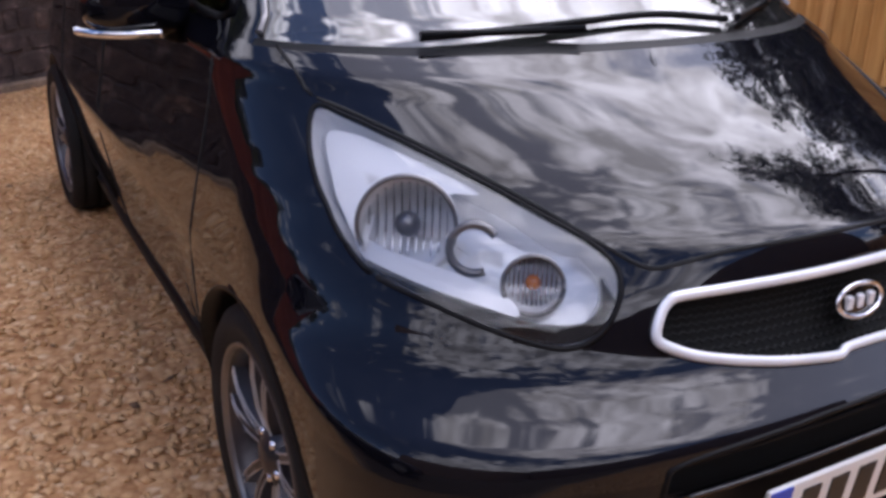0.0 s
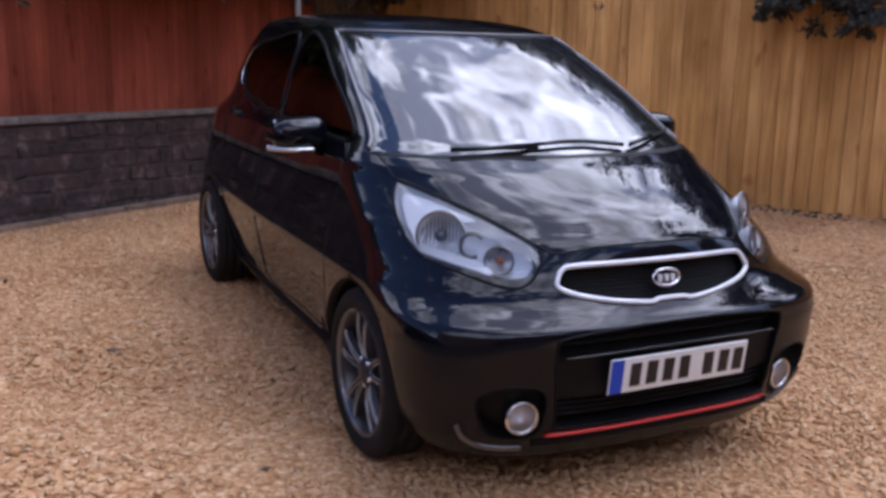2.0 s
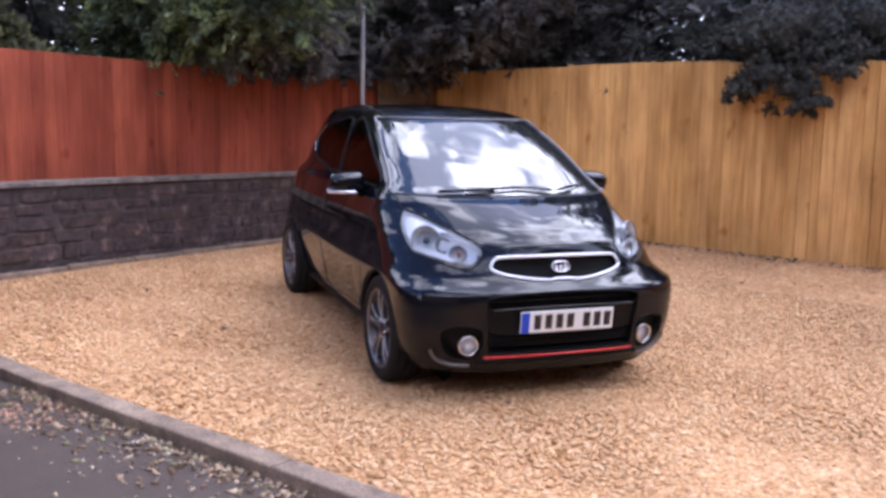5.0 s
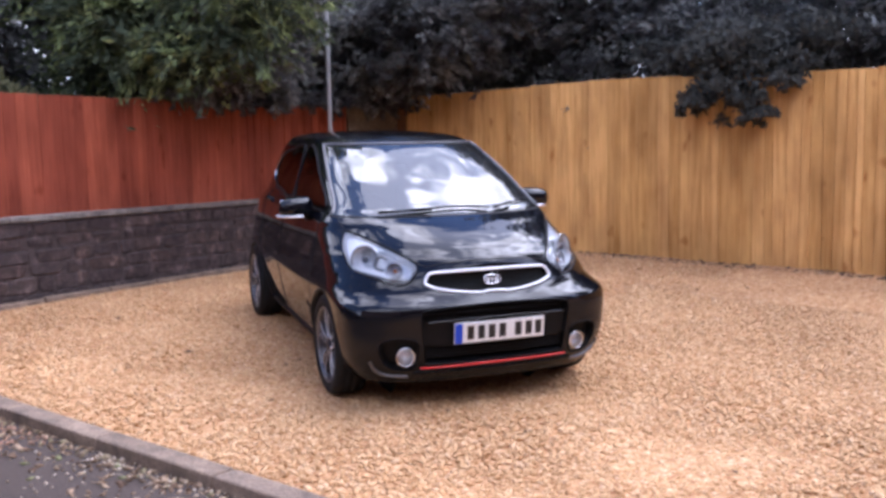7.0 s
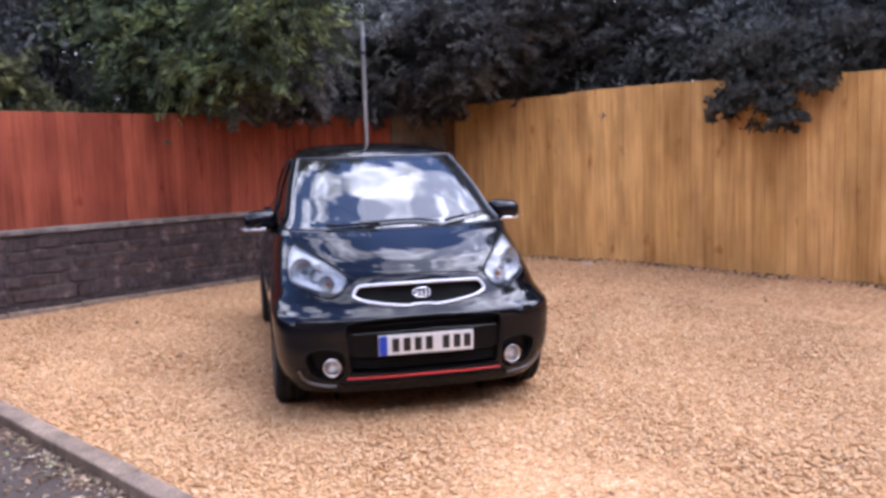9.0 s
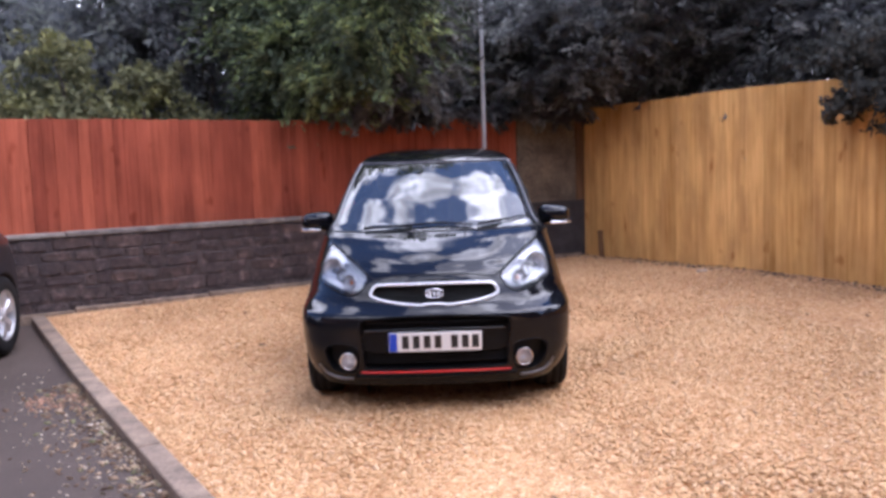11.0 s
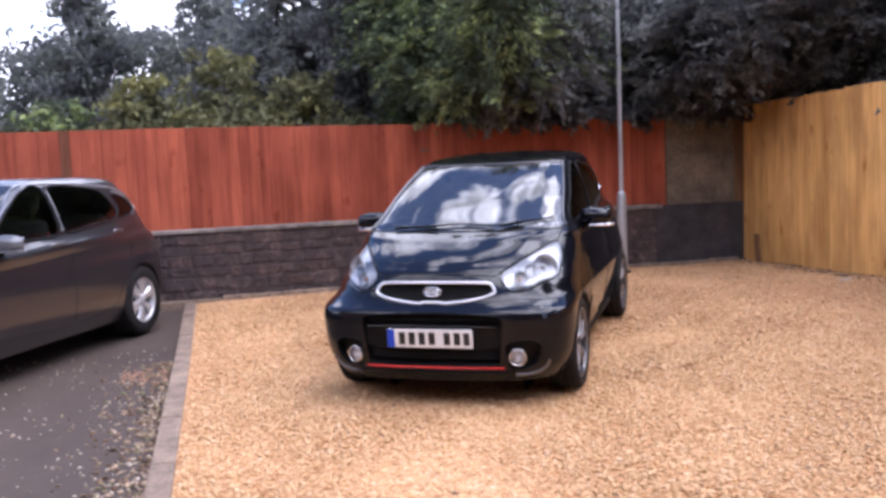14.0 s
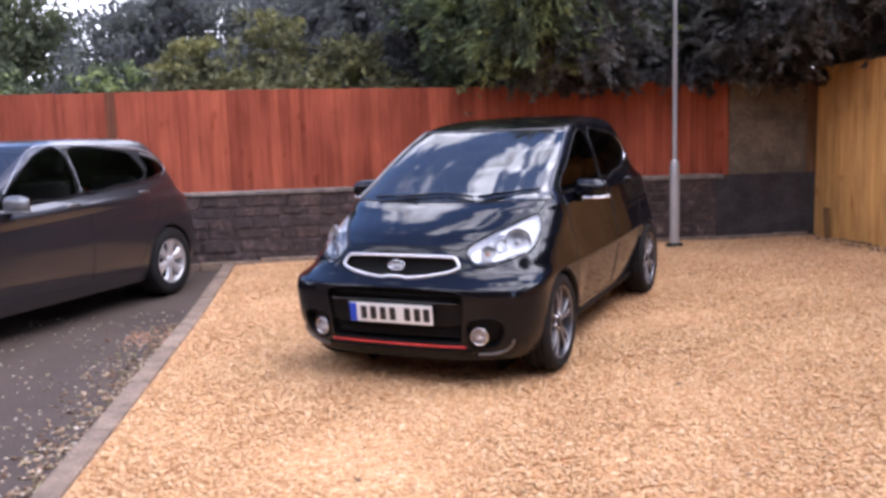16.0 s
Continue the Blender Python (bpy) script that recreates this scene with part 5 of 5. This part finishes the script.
def limb(p0, p1, r0, r1, bend, rng):
    p0, p1 = Vector(p0), Vector(p1)
    mid = (p0 + p1) / 2 + Vector(rng.normal(size=3)) * bend
    pts = smooth_loop([p0, mid, p1], 4, False)
    vs, fs = [], []
    m = len(pts)
    for i, p in enumerate(pts):
        r = r0 + (r1 - r0) * i / (m - 1)
        for k in range(7):
            w = 2 * math.pi * k / 7
            vs.append((p[0] + math.cos(w) * r, p[1] + math.sin(w) * r, p[2]))
    for i in range(m - 1):
        for k in range(7):
            fs.append((i * 7 + k, i * 7 + (k + 1) % 7, i * 7 + 7 + (k + 1) % 7, i * 7 + 7 + k))
    return vs, fs


def tree(name, s, p, blobs, count, size, mat, label, category, seed, trunk_r=0.09, hollow=0.55, group="", spray=False):
    """Trunk, limbs and a leafy crown; blobs are (ds, dp, z, radius, height radius)."""
    rng = np.random.default_rng(seed)
    base = at(s, p, -0.14)
    ob = empty(name, Matrix.Translation(base), label, category, group)
    bl = []
    for ds, dp, z, r, rz in blobs:
        q = KD * ds + KR * dp
        bl.append((q.x, q.y, z + 0.14, r, r, rz))
    top = max(b[2] for b in bl)
    low = min(b[2] for b in bl)
    v, f = limb((0, 0, 0), (0.05, 0.05, top * 0.9), trunk_r, trunk_r * 0.35, 0.08, rng)
    child("trunk", mesh_of("trunk", v, f, M_BARK), ob)
    for b in bl:
        z0 = max(0.1, min(b[2] - 0.4 * b[5], top * 0.8) * 0.75)
        v, f = limb((0.03, 0.03, z0), (b[0], b[1], b[2] + 0.3 * b[5]), trunk_r * 0.5, trunk_r * 0.12, 0.12, rng)
        child("limb", mesh_of("limb", v, f, M_BARK), ob)
    child("crown", leaves_mesh("crown", bl, count, size, mat, rng, hollow, spray), ob)
    return ob


# tall green evergreen leaning over the red fence
tree("tree", 6.75, 3.5, [(-0.3, 0, 2.7, 1.0, 0.8), (-0.85, -0.6, 2.75, 0.7, 0.55), (-0.9, 0.7, 2.8, 0.75, 0.6), (-0.5, -0.2, 3.7, 1.1, 0.9), (0, 0.6, 3.8, 0.95, 0.9), (-0.1, -0.9, 3.5, 0.7, 0.8), (0.1, 0.1, 4.9, 0.9, 0.9), (0.3, 0.0, 5.8, 0.7, 0.8)],
     58000, 0.052, M_LEAF, "tall dense green evergreen tree behind the red fence", "tree", 11, 0.13, 0.5, "", True)
# dark trees in the corner
for sd, (s, p, h, k) in enumerate([(7.3, 5.5, 4.4, 1.0), (6.9, 7.6, 6.6, 1.2), (8.8, 4.6, 6.0, 1.3), (9.2, 6.6, 6.5, 1.4)]):
    tree("tree", s, p, [(0, 0, 1.9, 1.0 * k, 0.9), (-0.9, -0.5, 2.75, 0.9 * k, 0.7), (-1.2, 0.4, 3.1, 0.9 * k, 0.8), (0, 0, h * 0.68, 1.15 * k, 1.1), (0.1, -0.7, h * 0.78, 0.8 * k, 0.9), (0, 0.5, h * 0.95, 0.9 * k, 0.9)],
         24000, 0.058, M_DARKLEAF, "dark shaded evergreen tree in the corner behind the fences", "tree", 21 + sd, 0.12, 0.5, "dark trees behind the fences", True)
# low dark boughs that droop over the red fence towards the corner
for sd, (s, p, z, r, out) in enumerate([(6.5, 2.95, 2.3, 0.6, 0.1), (6.5, 3.75, 2.28, 0.55, -0.1), (6.65, 4.75, 2.28, 0.5, 0.0), (6.4, 7.45, 2.45, 0.6, 0.0), (6.5, 5.75, 2.3, 0.55, 0.15), (6.5, 6.6, 2.4, 0.6, 0.0)]):
    fore = [(-1.45, out, z + 0.05, r, 0.34), (-1.5, out * 2, z + 0.6, r, 0.4)]
    if p == 4.75:
        fore = [(-0.9, -0.55, z + 0.55, 0.5, 0.35), (-0.9, 0.6, z + 0.5, 0.5, 0.35)]
        fore += [(-1.35, dp, z + up, 0.5, 0.3) for dp in (-0.65, 0.75) for up in (0.12, 0.6)] + [(-1.9, dp, z + 0.8, 0.5, 0.35) for dp in (-0.75, 0.85)]
    elif p != 3.75:
        fore += [(-1.95, out, z + 0.2, r, 0.34), (-2.4, out, z + 0.5, r, 0.36), (-2.0, out, z + 0.9, r, 0.4), (-2.8, out, z + 0.95, r, 0.36)]
    if 3.0 < p < 7.0:
        # tips that hang over the top of the fence
        fore = fore + [(5.5 - s, dp, 2.0 - 0.03 * abs(dp), 0.3, 0.12) for dp in (-0.5, -0.25, 0.0, 0.25, 0.5)]
    tree("tree", s, p, fore + [(-0.65, 0, z, r, 0.34), (-0.6, 0.3, z + 0.3, r, 0.4), (-0.5, -0.2, z + 0.55, r, 0.55), (0, 0, z - 0.4, r * 1.1, 0.8), (0, 0.1, z + 1.1, r * 1.1, 0.7)],
         34000, 0.045, M_DARKLEAF if p > 3 else M_LEAF, "dark tree drooping over the red fence near the corner", "tree", 31 + sd, 0.07, 0.25, "dark trees behind the fences", True)
# dark hedge trees behind the pine fence
for sd, (s, p, h) in enumerate([(4.9, 8.1, 6.2), (3.3, 8.0, 5.5), (1.6, 8.0, 4.3), (-0.2, 8.1, 4.5), (-2.0, 8.2, 8.3), (-3.9, 8.4, 7.8), (-6.0, 8.4, 5.6), (-8.2, 8.4, 5.6)]):
    tree("tree", s, p, [(0, 0.1, 1.9, 1.0, 0.8), (0, -0.25, 2.7, 0.9, 0.7), (-0.6, -0.1, 2.8, 0.85, 0.9), (0.6, 0, 2.7, 0.9, 0.9), (0, -0.2, h * 0.72, 1.1, 1.0), (-0.5, 0.2, h * 0.9, 0.9, 0.8), (0.5, 0.1, h * 0.95, 0.85, 0.8)],
         30000, 0.056, M_DARKLEAF, "dark leafy tree rising behind the pine fence", "tree", 41 + sd, 0.11, 0.5, "dark trees behind the fences", True)
# branch that hangs over the pine fence
tree("overhanging_branch", 1.15, 7.15, [(0.1, -0.25, 2.35, 0.55, 0.28), (-0.6, -0.2, 2.45, 0.5, 0.25), (0.8, -0.2, 2.4, 0.45, 0.22), (0.05, -0.75, 1.92, 0.32, 0.3), (-0.25, -0.78, 1.74, 0.22, 0.2), (0.4, -0.76, 1.82, 0.22, 0.18), (-0.5, -0.7, 2.1, 0.3, 0.2), (0.1, -0.6, 2.3, 0.6, 0.3)],
     13000, 0.036, M_BRANCHLEAF, "grey-green branch drooping over the top of the pine fence", "branch", 71, 0.05, 0.2)
# narrow dark tree between the evergreen and the scrub
tree("tree", 7.2, 2.15, [(0, 0, 1.9, 0.55, 0.7), (-0.05, 0.05, 2.7, 0.6, 0.7), (0.05, -0.05, 3.5, 0.58, 0.7), (0, 0, 4.3, 0.5, 0.7), (0, 0.05, 5.1, 0.36, 0.7)],
     12000, 0.05, M_DARKLEAF, "narrow dark columnar tree behind the red fence", "tree", 19, 0.08, 0.4)
# bright scrub along the red fence
for sd, (s, p, h, k) in enumerate([(6.6, 1.25, 2.6, 0.7), (6.7, 0.3, 2.85, 0.75), (6.6, -0.6, 2.6, 0.7), (6.9, -1.6, 2.3, 0.8), (7.1, -2.9, 2.2, 0.8), (7.3, -4.2, 2.2, 0.9)]):
    tree("shrub", s, p, [(0, 0, h * 0.62, k, 0.6), (-0.1, -0.5, h * 0.6, k * 0.8, 0.5), (0.1, 0.5, h * 0.62, k * 0.8, 0.5), (0, 0.1, h * 0.9, k * 0.55, 0.35)],
         9000, 0.05, M_LIMELEAF if sd < 3 else M_LEAF, "yellow-green scrub bush showing above the red fence" if sd < 3 else "green scrub bush showing above the red fence", "shrub", 81 + sd, 0.05, 0.4, "scrub along the red fence")
# thinner trees further back, their leaf colour paled to imitate haze
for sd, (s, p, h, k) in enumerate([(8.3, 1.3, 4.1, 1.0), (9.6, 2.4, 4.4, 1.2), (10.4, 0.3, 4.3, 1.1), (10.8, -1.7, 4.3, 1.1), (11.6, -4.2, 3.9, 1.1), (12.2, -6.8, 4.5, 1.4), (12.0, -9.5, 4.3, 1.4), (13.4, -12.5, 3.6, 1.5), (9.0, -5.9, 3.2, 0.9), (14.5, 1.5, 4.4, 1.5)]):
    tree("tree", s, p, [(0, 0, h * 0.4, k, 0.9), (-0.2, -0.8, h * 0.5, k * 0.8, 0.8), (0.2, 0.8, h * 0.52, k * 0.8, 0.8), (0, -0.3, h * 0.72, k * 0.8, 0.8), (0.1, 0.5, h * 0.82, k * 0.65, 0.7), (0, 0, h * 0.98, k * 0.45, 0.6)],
         23500, 0.06, M_OLIVELEAF if -9.0 < p < -3.0 else M_FARLEAF, "olive-green tree further back, haze put into its leaf colour" if -9.0 < p < -3.0 else "grey-green tree further back, haze put into its leaf colour", "tree", 101 + sd, 0.1, 0.12, "trees further back")


# ---- loose stones ----
def stones(name, pts, size, mat, rng, flat=0.6):
    """Small irregular stones as one mesh; pts has a row of x, y, z each."""
    base = np.array([(1, 0, 0), (-1, 0, 0), (0, 1, 0), (0, -1, 0), (0, 0, 1), (0, 0, -1)], float)
    tri = np.array([(0, 2, 4), (2, 1, 4), (1, 3, 4), (3, 0, 4), (2, 0, 5), (1, 2, 5), (3, 1, 5), (0, 3, 5)])
    n = len(pts)
    w = rng.random(n) * 2 * math.pi
    c, s = np.cos(w), np.sin(w)
    sc = size * (0.55 + 0.9 * rng.random((n, 1))) * (0.7 + 0.6 * rng.random((n, 3))) * (1.25, 0.9, flat)
    v = base[None] * sc[:, None] * (0.75 + 0.5 * rng.random((n, 6, 1)))
    tip = rng.normal(size=(n, 2)) * 0.35
    z = v[..., 2] + v[..., 0] * tip[:, :1] + v[..., 1] * tip[:, 1:]
    x = v[..., 0] * c[:, None] - v[..., 1] * s[:, None]
    y = v[..., 0] * s[:, None] + v[..., 1] * c[:, None]
    q = np.stack([x, y, z], 2) + pts[:, None]
    fs = (tri[None] + 6 * np.arange(n)[:, None, None]).reshape(-1, 3)
    me = bpy.data.meshes.new(name)
    me.vertices.add(6 * n)
    me.vertices.foreach_set("co", q.ravel())
    me.loops.add(24 * n)
    me.loops.foreach_set("vertex_index", fs.ravel())
    me.polygons.add(8 * n)
    me.polygons.foreach_set("loop_start", np.arange(0, 24 * n, 3))
    me.polygons.foreach_set("loop_total", np.full(8 * n, 3))
    me.materials.append(mat)
    me.update()
    return new(name, me)


rng = np.random.default_rng(5)


def scatter(n, s0, s1, p0, p1, lift=0.004, drop=0.0):
    s, p = s0 + (s1 - s0) * rng.random(n), p0 + (p1 - p0) * rng.random(n)
    x = K0.x + KD.x * s + KR.x * p
    y = K0.y + KD.y * s + KR.y * p
    return np.stack([x, y, rise(x, y) - drop + lift], 1)


near = np.concatenate([scatter(60000, -4.5, 1.5, 0.02, 5.0), scatter(26000, 1.0, 5.4, 0.02, 6.5)])
tagged(stones("gravel_stones", near, 0.0125, M_PEBBLE, rng), "loose rounded golden gravel stones", "gravel", kind="stuff")
big = scatter(240, -4.0, 5.3, 0.05, 6.4, 0.008)
tagged(stones("larger_stones", big, 0.017, M_PEBBLE, rng), "scattered larger golden stones on the gravel", "stones", kind="stuff")
side = scatter(700, -5.0, 2.5, 0, 1, 0.004, 0.045)
off = rng.exponential(0.13, 700) + 0.128
s = -5.0 + 7.0 * rng.random(700)
side[:, 0] = K0.x + KD.x * s - KR.x * off
side[:, 1] = K0.y + KD.y * s - KR.y * off
side[:, 2] = rise(side[:, 0], side[:, 1]) - 0.04
tagged(stones("spilled_stones", side, 0.0095, M_GRIT, rng), "pale gravel stones spilled over the kerb onto asphalt", "stones", kind="stuff")
white = scatter(420, -4.0, 3.5, -1.5, -0.16, 0.004, 0.045)
tagged(stones("pale_chips", white, 0.0085, M_GRIT, rng), "pale stone chips strewn over the asphalt", "stones", kind="stuff")
lit = scatter(1500, -5.0, 3.2, 0, 1, 0.004, 0.045)
off = rng.exponential(0.11, 1500) + 0.128
s = -5.0 + 8.0 * rng.random(1500)
lit[:, 0] = K0.x + KD.x * s - KR.x * off
lit[:, 1] = K0.y + KD.y * s - KR.y * off
lit[:, 2] = rise(lit[:, 0], lit[:, 1]) - 0.04
tagged(stones("kerb_litter", lit, 0.016, M_LITTER, rng, 0.25), "brown dead leaves and weeds along the concrete edging", "litter", kind="stuff")
few = scatter(160, -4.0, 5.2, 0.1, 6.4, 0.012)
tagged(stones("fallen_leaves", few, 0.014, M_LITTER, rng, 0.2), "few brown fallen leaves on the gravel", "litter", kind="stuff")
heap = scatter(90, 2.2, 2.75, -0.5, -0.17, 0.004, 0.045)
tagged(stones("brick_crumbs", heap, 0.012, plain("brick crumbs", (0.45, 0.25, 0.16), 0.85, grain=80), rng), "patch of reddish brick crumbs on the asphalt", "rubble", kind="stuff")
soil = scatter(900, -3.0, 5.4, 6.35, 6.6, 0.004)
tagged(stones("leaf_litter", soil, 0.016, M_BARK, rng, 0.3), "dark leaf litter along the foot of the pine fence", "litter", kind="stuff")


# ---- pieces of the setting: kerb, wall, fences ----
kerb = empty("kerb", Matrix.Identity(4), "flush concrete edging between gravel and asphalt", "kerb", kind="structure")
for k in range(18):
    s0 = -10.9 + 0.915 * k
    bm = box_bm(-0.062, 0.062, 0, 0.91, -0.16, 0.0, 0.01, 2)
    jit = random.uniform(-0.003, 0.003)
    for q in bm.verts:
        a = at(s0 + q.co.y, -0.062 + q.co.x)
        q.co = Vector((a.x, a.y, float(rise(a.x, a.y)) + 0.018 + jit + q.co.z))
    part("edging_stone", bm, M_KERB, kerb)

wall = empty("wall_back", Matrix.Identity(4), "low dark rubble stone retaining wall below the red fence", "wall", kind="structure")


def wall_box(name, s0, s1, p0, p1, z0, z1, mat, parent, bevel=0.0, label=""):
    bm = box_bm(p0, p1, s0, s1, z0, z1, bevel, 2)
    for q in bm.verts:
        a = at(q.co.y, q.co.x)
        q.co = Vector((a.x, a.y, q.co.z))
    bmesh.ops.recalc_face_normals(bm, faces=bm.faces[:])
    return part(name, bm, mat, parent, label)


wall_box("core", S_WALL + 0.007, S_WALL + 0.3, -9.0, P_FENCE + 0.1, -0.14, 0.84, M_MORTAR, wall)
x = -9.0
while x < 5.45:
    ln = random.uniform(0.8, 1.2)
    wall_box("coping", S_WALL - 0.025, S_WALL + 0.32, x, min(x + ln - 0.006, 5.5), 0.838, 0.885 + random.uniform(-0.006, 0.006), M_COPING, wall, 0.01)
    x += ln
rs = random.Random(8)


def rubble(p0, p1, z0, z1, d):
    """One irregular wall stone."""
    bm = bmesh.new()
    g = 0.003
    cx, cz = (p0 + p1) / 2, (z0 + z1) / 2
    ring = []
    for ux, uz in ((-1, -0.75), (-0.7, -1), (0.7, -1), (1, -0.7), (1, 0.75), (0.75, 1), (-0.7, 1), (-1, 0.7)):
        ring.append((cx + ux * ((p1 - p0) / 2 - g) * rs.uniform(0.8, 1.0), cz + uz * ((z1 - z0) / 2 - g) * rs.uniform(0.78, 1.0)))
    back = [bm.verts.new((q[0], S_WALL + 0.035, q[1])) for q in ring]
    mid = [bm.verts.new((q[0], S_WALL + 0.008 - d * 0.5, q[1])) for q in ring]
    top = [bm.verts.new((cx + (q[0] - cx) * 0.88, S_WALL - d + rs.uniform(-0.006, 0.006), cz + (q[1] - cz) * 0.86)) for q in ring]
    for k in range(8):
        j = (k + 1) % 8
        bm.faces.new((back[k], back[j], mid[j], mid[k]))
        bm.faces.new((mid[k], mid[j], top[j], top[k]))
    bm.faces.new(top)
    for q in bm.verts:
        a = at(q.co.y, q.co.x)
        q.co = Vector((a.x, a.y, q.co.z))
    bmesh.ops.recalc_face_normals(bm, faces=bm.faces[:])
    part("stone", bm, M_STONE, wall)


z = 0.02
while z < 0.80:
    h = rs.uniform(0.06, 0.15)
    if z + h > 0.79:
        h = 0.836 - z
    x = -2.6 + rs.uniform(-0.1, 0.1)
    while x < 5.35:
        ln = rs.uniform(0.09, 0.42)
        rubble(x, x + ln, z + rs.uniform(-0.012, 0.012), z + h + rs.uniform(-0.015, 0.01), rs.uniform(0.0, 0.01))
        x += ln
    z += h
wall_box("rendered_face", S_WALL - 0.012, S_WALL + 0.004, 5.42, P_FENCE - 0.02, 0.0, 0.876, M_RENDER, wall, 0.0, "smooth dark rendered end of the wall")

x = -2.5
while x < 6.45:
    ln = min(rs.uniform(0.5, 0.8), 6.5 - x)
    q = at(S_WALL - 0.05, x + ln / 2)
    g = float(rise(q.x, q.y))
    wall_box("footing_stone", S_WALL - 0.075 + rs.uniform(-0.008, 0.008), S_WALL - 0.013, x, x + ln - 0.008, g - 0.1, g + 0.045 + rs.uniform(-0.008, 0.006), M_KERB, wall, 0.012)
    x += ln

red_fence = empty("fence_red", Matrix.Identity(4), "red-brown stained close-board fence standing on the stone wall", "fence", kind="structure")


def board(w, h, thick0, thick1, name, mat):
    """A feather-edged board: thick along one edge and thin along the other, with eased arrises."""
    e = 0.004
    vs = [(0, 0, 0), (w, 0, 0), (w, -thick1 + e, 0), (w - e, -thick1, 0), (e, -thick0, 0), (0, -thick0 + e, 0)]
    n = len(vs)
    vs = vs + [(a, b, h) for a, b, _ in vs]
    fs = [tuple(range(n))[::-1], tuple(range(n, 2 * n))] + [(k, (k + 1) % n, n + (k + 1) % n, n + k) for k in range(n)]
    return mesh_of(name, vs, fs, mat, False)


ang_wall = math.atan2(KR.y, KR.x)
ang_fence = math.atan2(-KD.y, -KD.x)
red_meshes = [board(w, 1.09, 0.013, 0.006, "board", M_REDWOOD) for w in (0.112, 0.12, 0.128)]
mossy = board(0.128, 1.09, 0.014, 0.006, "board", M_MOSSY)
pine_meshes = [board(w, 1.93, 0.032, 0.008, "board", M_PINE) for w in (0.095, 0.113, 0.135)]
rb = random.Random(4)
x = -7.6
while x < 5.6:
    k = rb.randrange(3)
    ob = child("board", mossy if -1.34 < x < -1.2 else red_meshes[k], red_fence, "dark mossy board" if -1.34 < x < -1.2 else "")
    q = at(S_WALL + 0.13, x)
    lift = float(np.interp(x, [-4.0, 0.0, 2.4, 5.0], [0.03, 0.026, -0.04, -0.02]))
    ob.matrix_basis = pose(q.x, q.y, 0.865 + rb.uniform(-0.003, 0.003) + lift * 0.5, rb.uniform(-0.5, 0.5), rb.uniform(-0.35, 0.35), math.degrees(ang_wall))
    x += (0.112, 0.12, 0.128)[k] - 0.014
for zz in (1.05, 1.7):
    wall_box("rail", S_WALL + 0.14, S_WALL + 0.2, -7.6, 5.6, zz, zz + 0.08, M_POST, red_fence)
wall_box("panel", S_WALL + 0.06, S_WALL + 0.09, 5.6, P_FENCE - 0.1, 0.842, 1.95, M_PANEL, red_fence, 0.004, "weathered grey-brown board panel closing the fence corner")
wall_box("post", S_WALL + 0.025, S_WALL + 0.15, P_FENCE - 0.1, P_FENCE + 0.14, 0.0, 2.04, M_POST, red_fence)

pine_fence = empty("fence_pine", Matrix.Identity(4), "tall new golden pine close-board fence", "fence", kind="structure")
x = 0.0
while x < 16.4:
    k = rb.randrange(3)
    ob = child("board", pine_meshes[k], pine_fence)
    q = at(S_WALL - 0.02 - x, P_FENCE)
    g = float(rise(q.x, q.y))
    ob.matrix_basis = pose(q.x, q.y, g - 0.03 + rb.uniform(-0.0025, 0.0025) + (0.012 if int(x / 1.85) % 2 else 0.0), rb.uniform(-0.5, 0.5), rb.uniform(-0.4, 0.4), math.degrees(ang_fence))
    x += (0.095, 0.113, 0.135)[k] - 0.013
for zz in (0.5, 1.1, 1.8):
    wall_box("rail", S_WALL - 16.4, S_WALL, P_FENCE + 0.01, P_FENCE + 0.06, zz, zz + 0.08, M_POST, pine_fence)
wall_box("post", S_WALL - 0.1, S_WALL + 0.02, P_FENCE + 0.005, P_FENCE + 0.11, 0.0, 2.02, M_POST, pine_fence)

# a pale scrap on the gravel by the fence
q = at(3.07, 6.18)
bm = box_bm(-0.06, 0.06, -0.03, 0.03, 0.0, 0.03, 0.01, 2)
bmesh.ops.transform(bm, matrix=pose(q.x, q.y, float(rise(q.x, q.y)), 0, 0, 30), verts=bm.verts[:])
me = bpy.data.meshes.new("pale_stone")
bm.to_mesh(me)
bm.free()
me.materials.append(M_GRIT)
tagged(new("pale_stone", me), "pale flat stone lying on gravel near the pine fence", "stone")

# a short timber stub at the foot of the pine fence
q = at(5.12, P_FENCE - 0.075)
bm = box_bm(-0.03, 0.03, -0.02, 0.02, -0.05, 0.34, 0.006, 2)
bmesh.ops.transform(bm, matrix=pose(q.x, q.y, float(rise(q.x, q.y)), 0, 0, math.degrees(ang_fence)) @ pose(0, 0, 0, 4, 0, 0), verts=bm.verts[:])
me = bpy.data.meshes.new("timber_stub")
bm.to_mesh(me)
bm.free()
me.materials.append(M_POST)
tagged(new("timber_stub", me), "short dark timber stub standing against the pine fence", "timber")

# unseen walls added behind the camera, tall enough to darken reflections and fill light
far_walls = empty("wall_unseen", Matrix.Identity(4), "unseen plain brick walls added to cut sky reflections and fill light", "wall", kind="structure")
wall_box("brick_face", -11.5, -11.1, -13.4, P_FENCE + 0.2, -0.14, 8.4, M_BRICKWALL, far_walls)
wall_box("brick_face", -11.1, S_WALL - 0.1, -13.4, -13.0, -0.14, 8.4, M_BRICKWALL, far_walls)
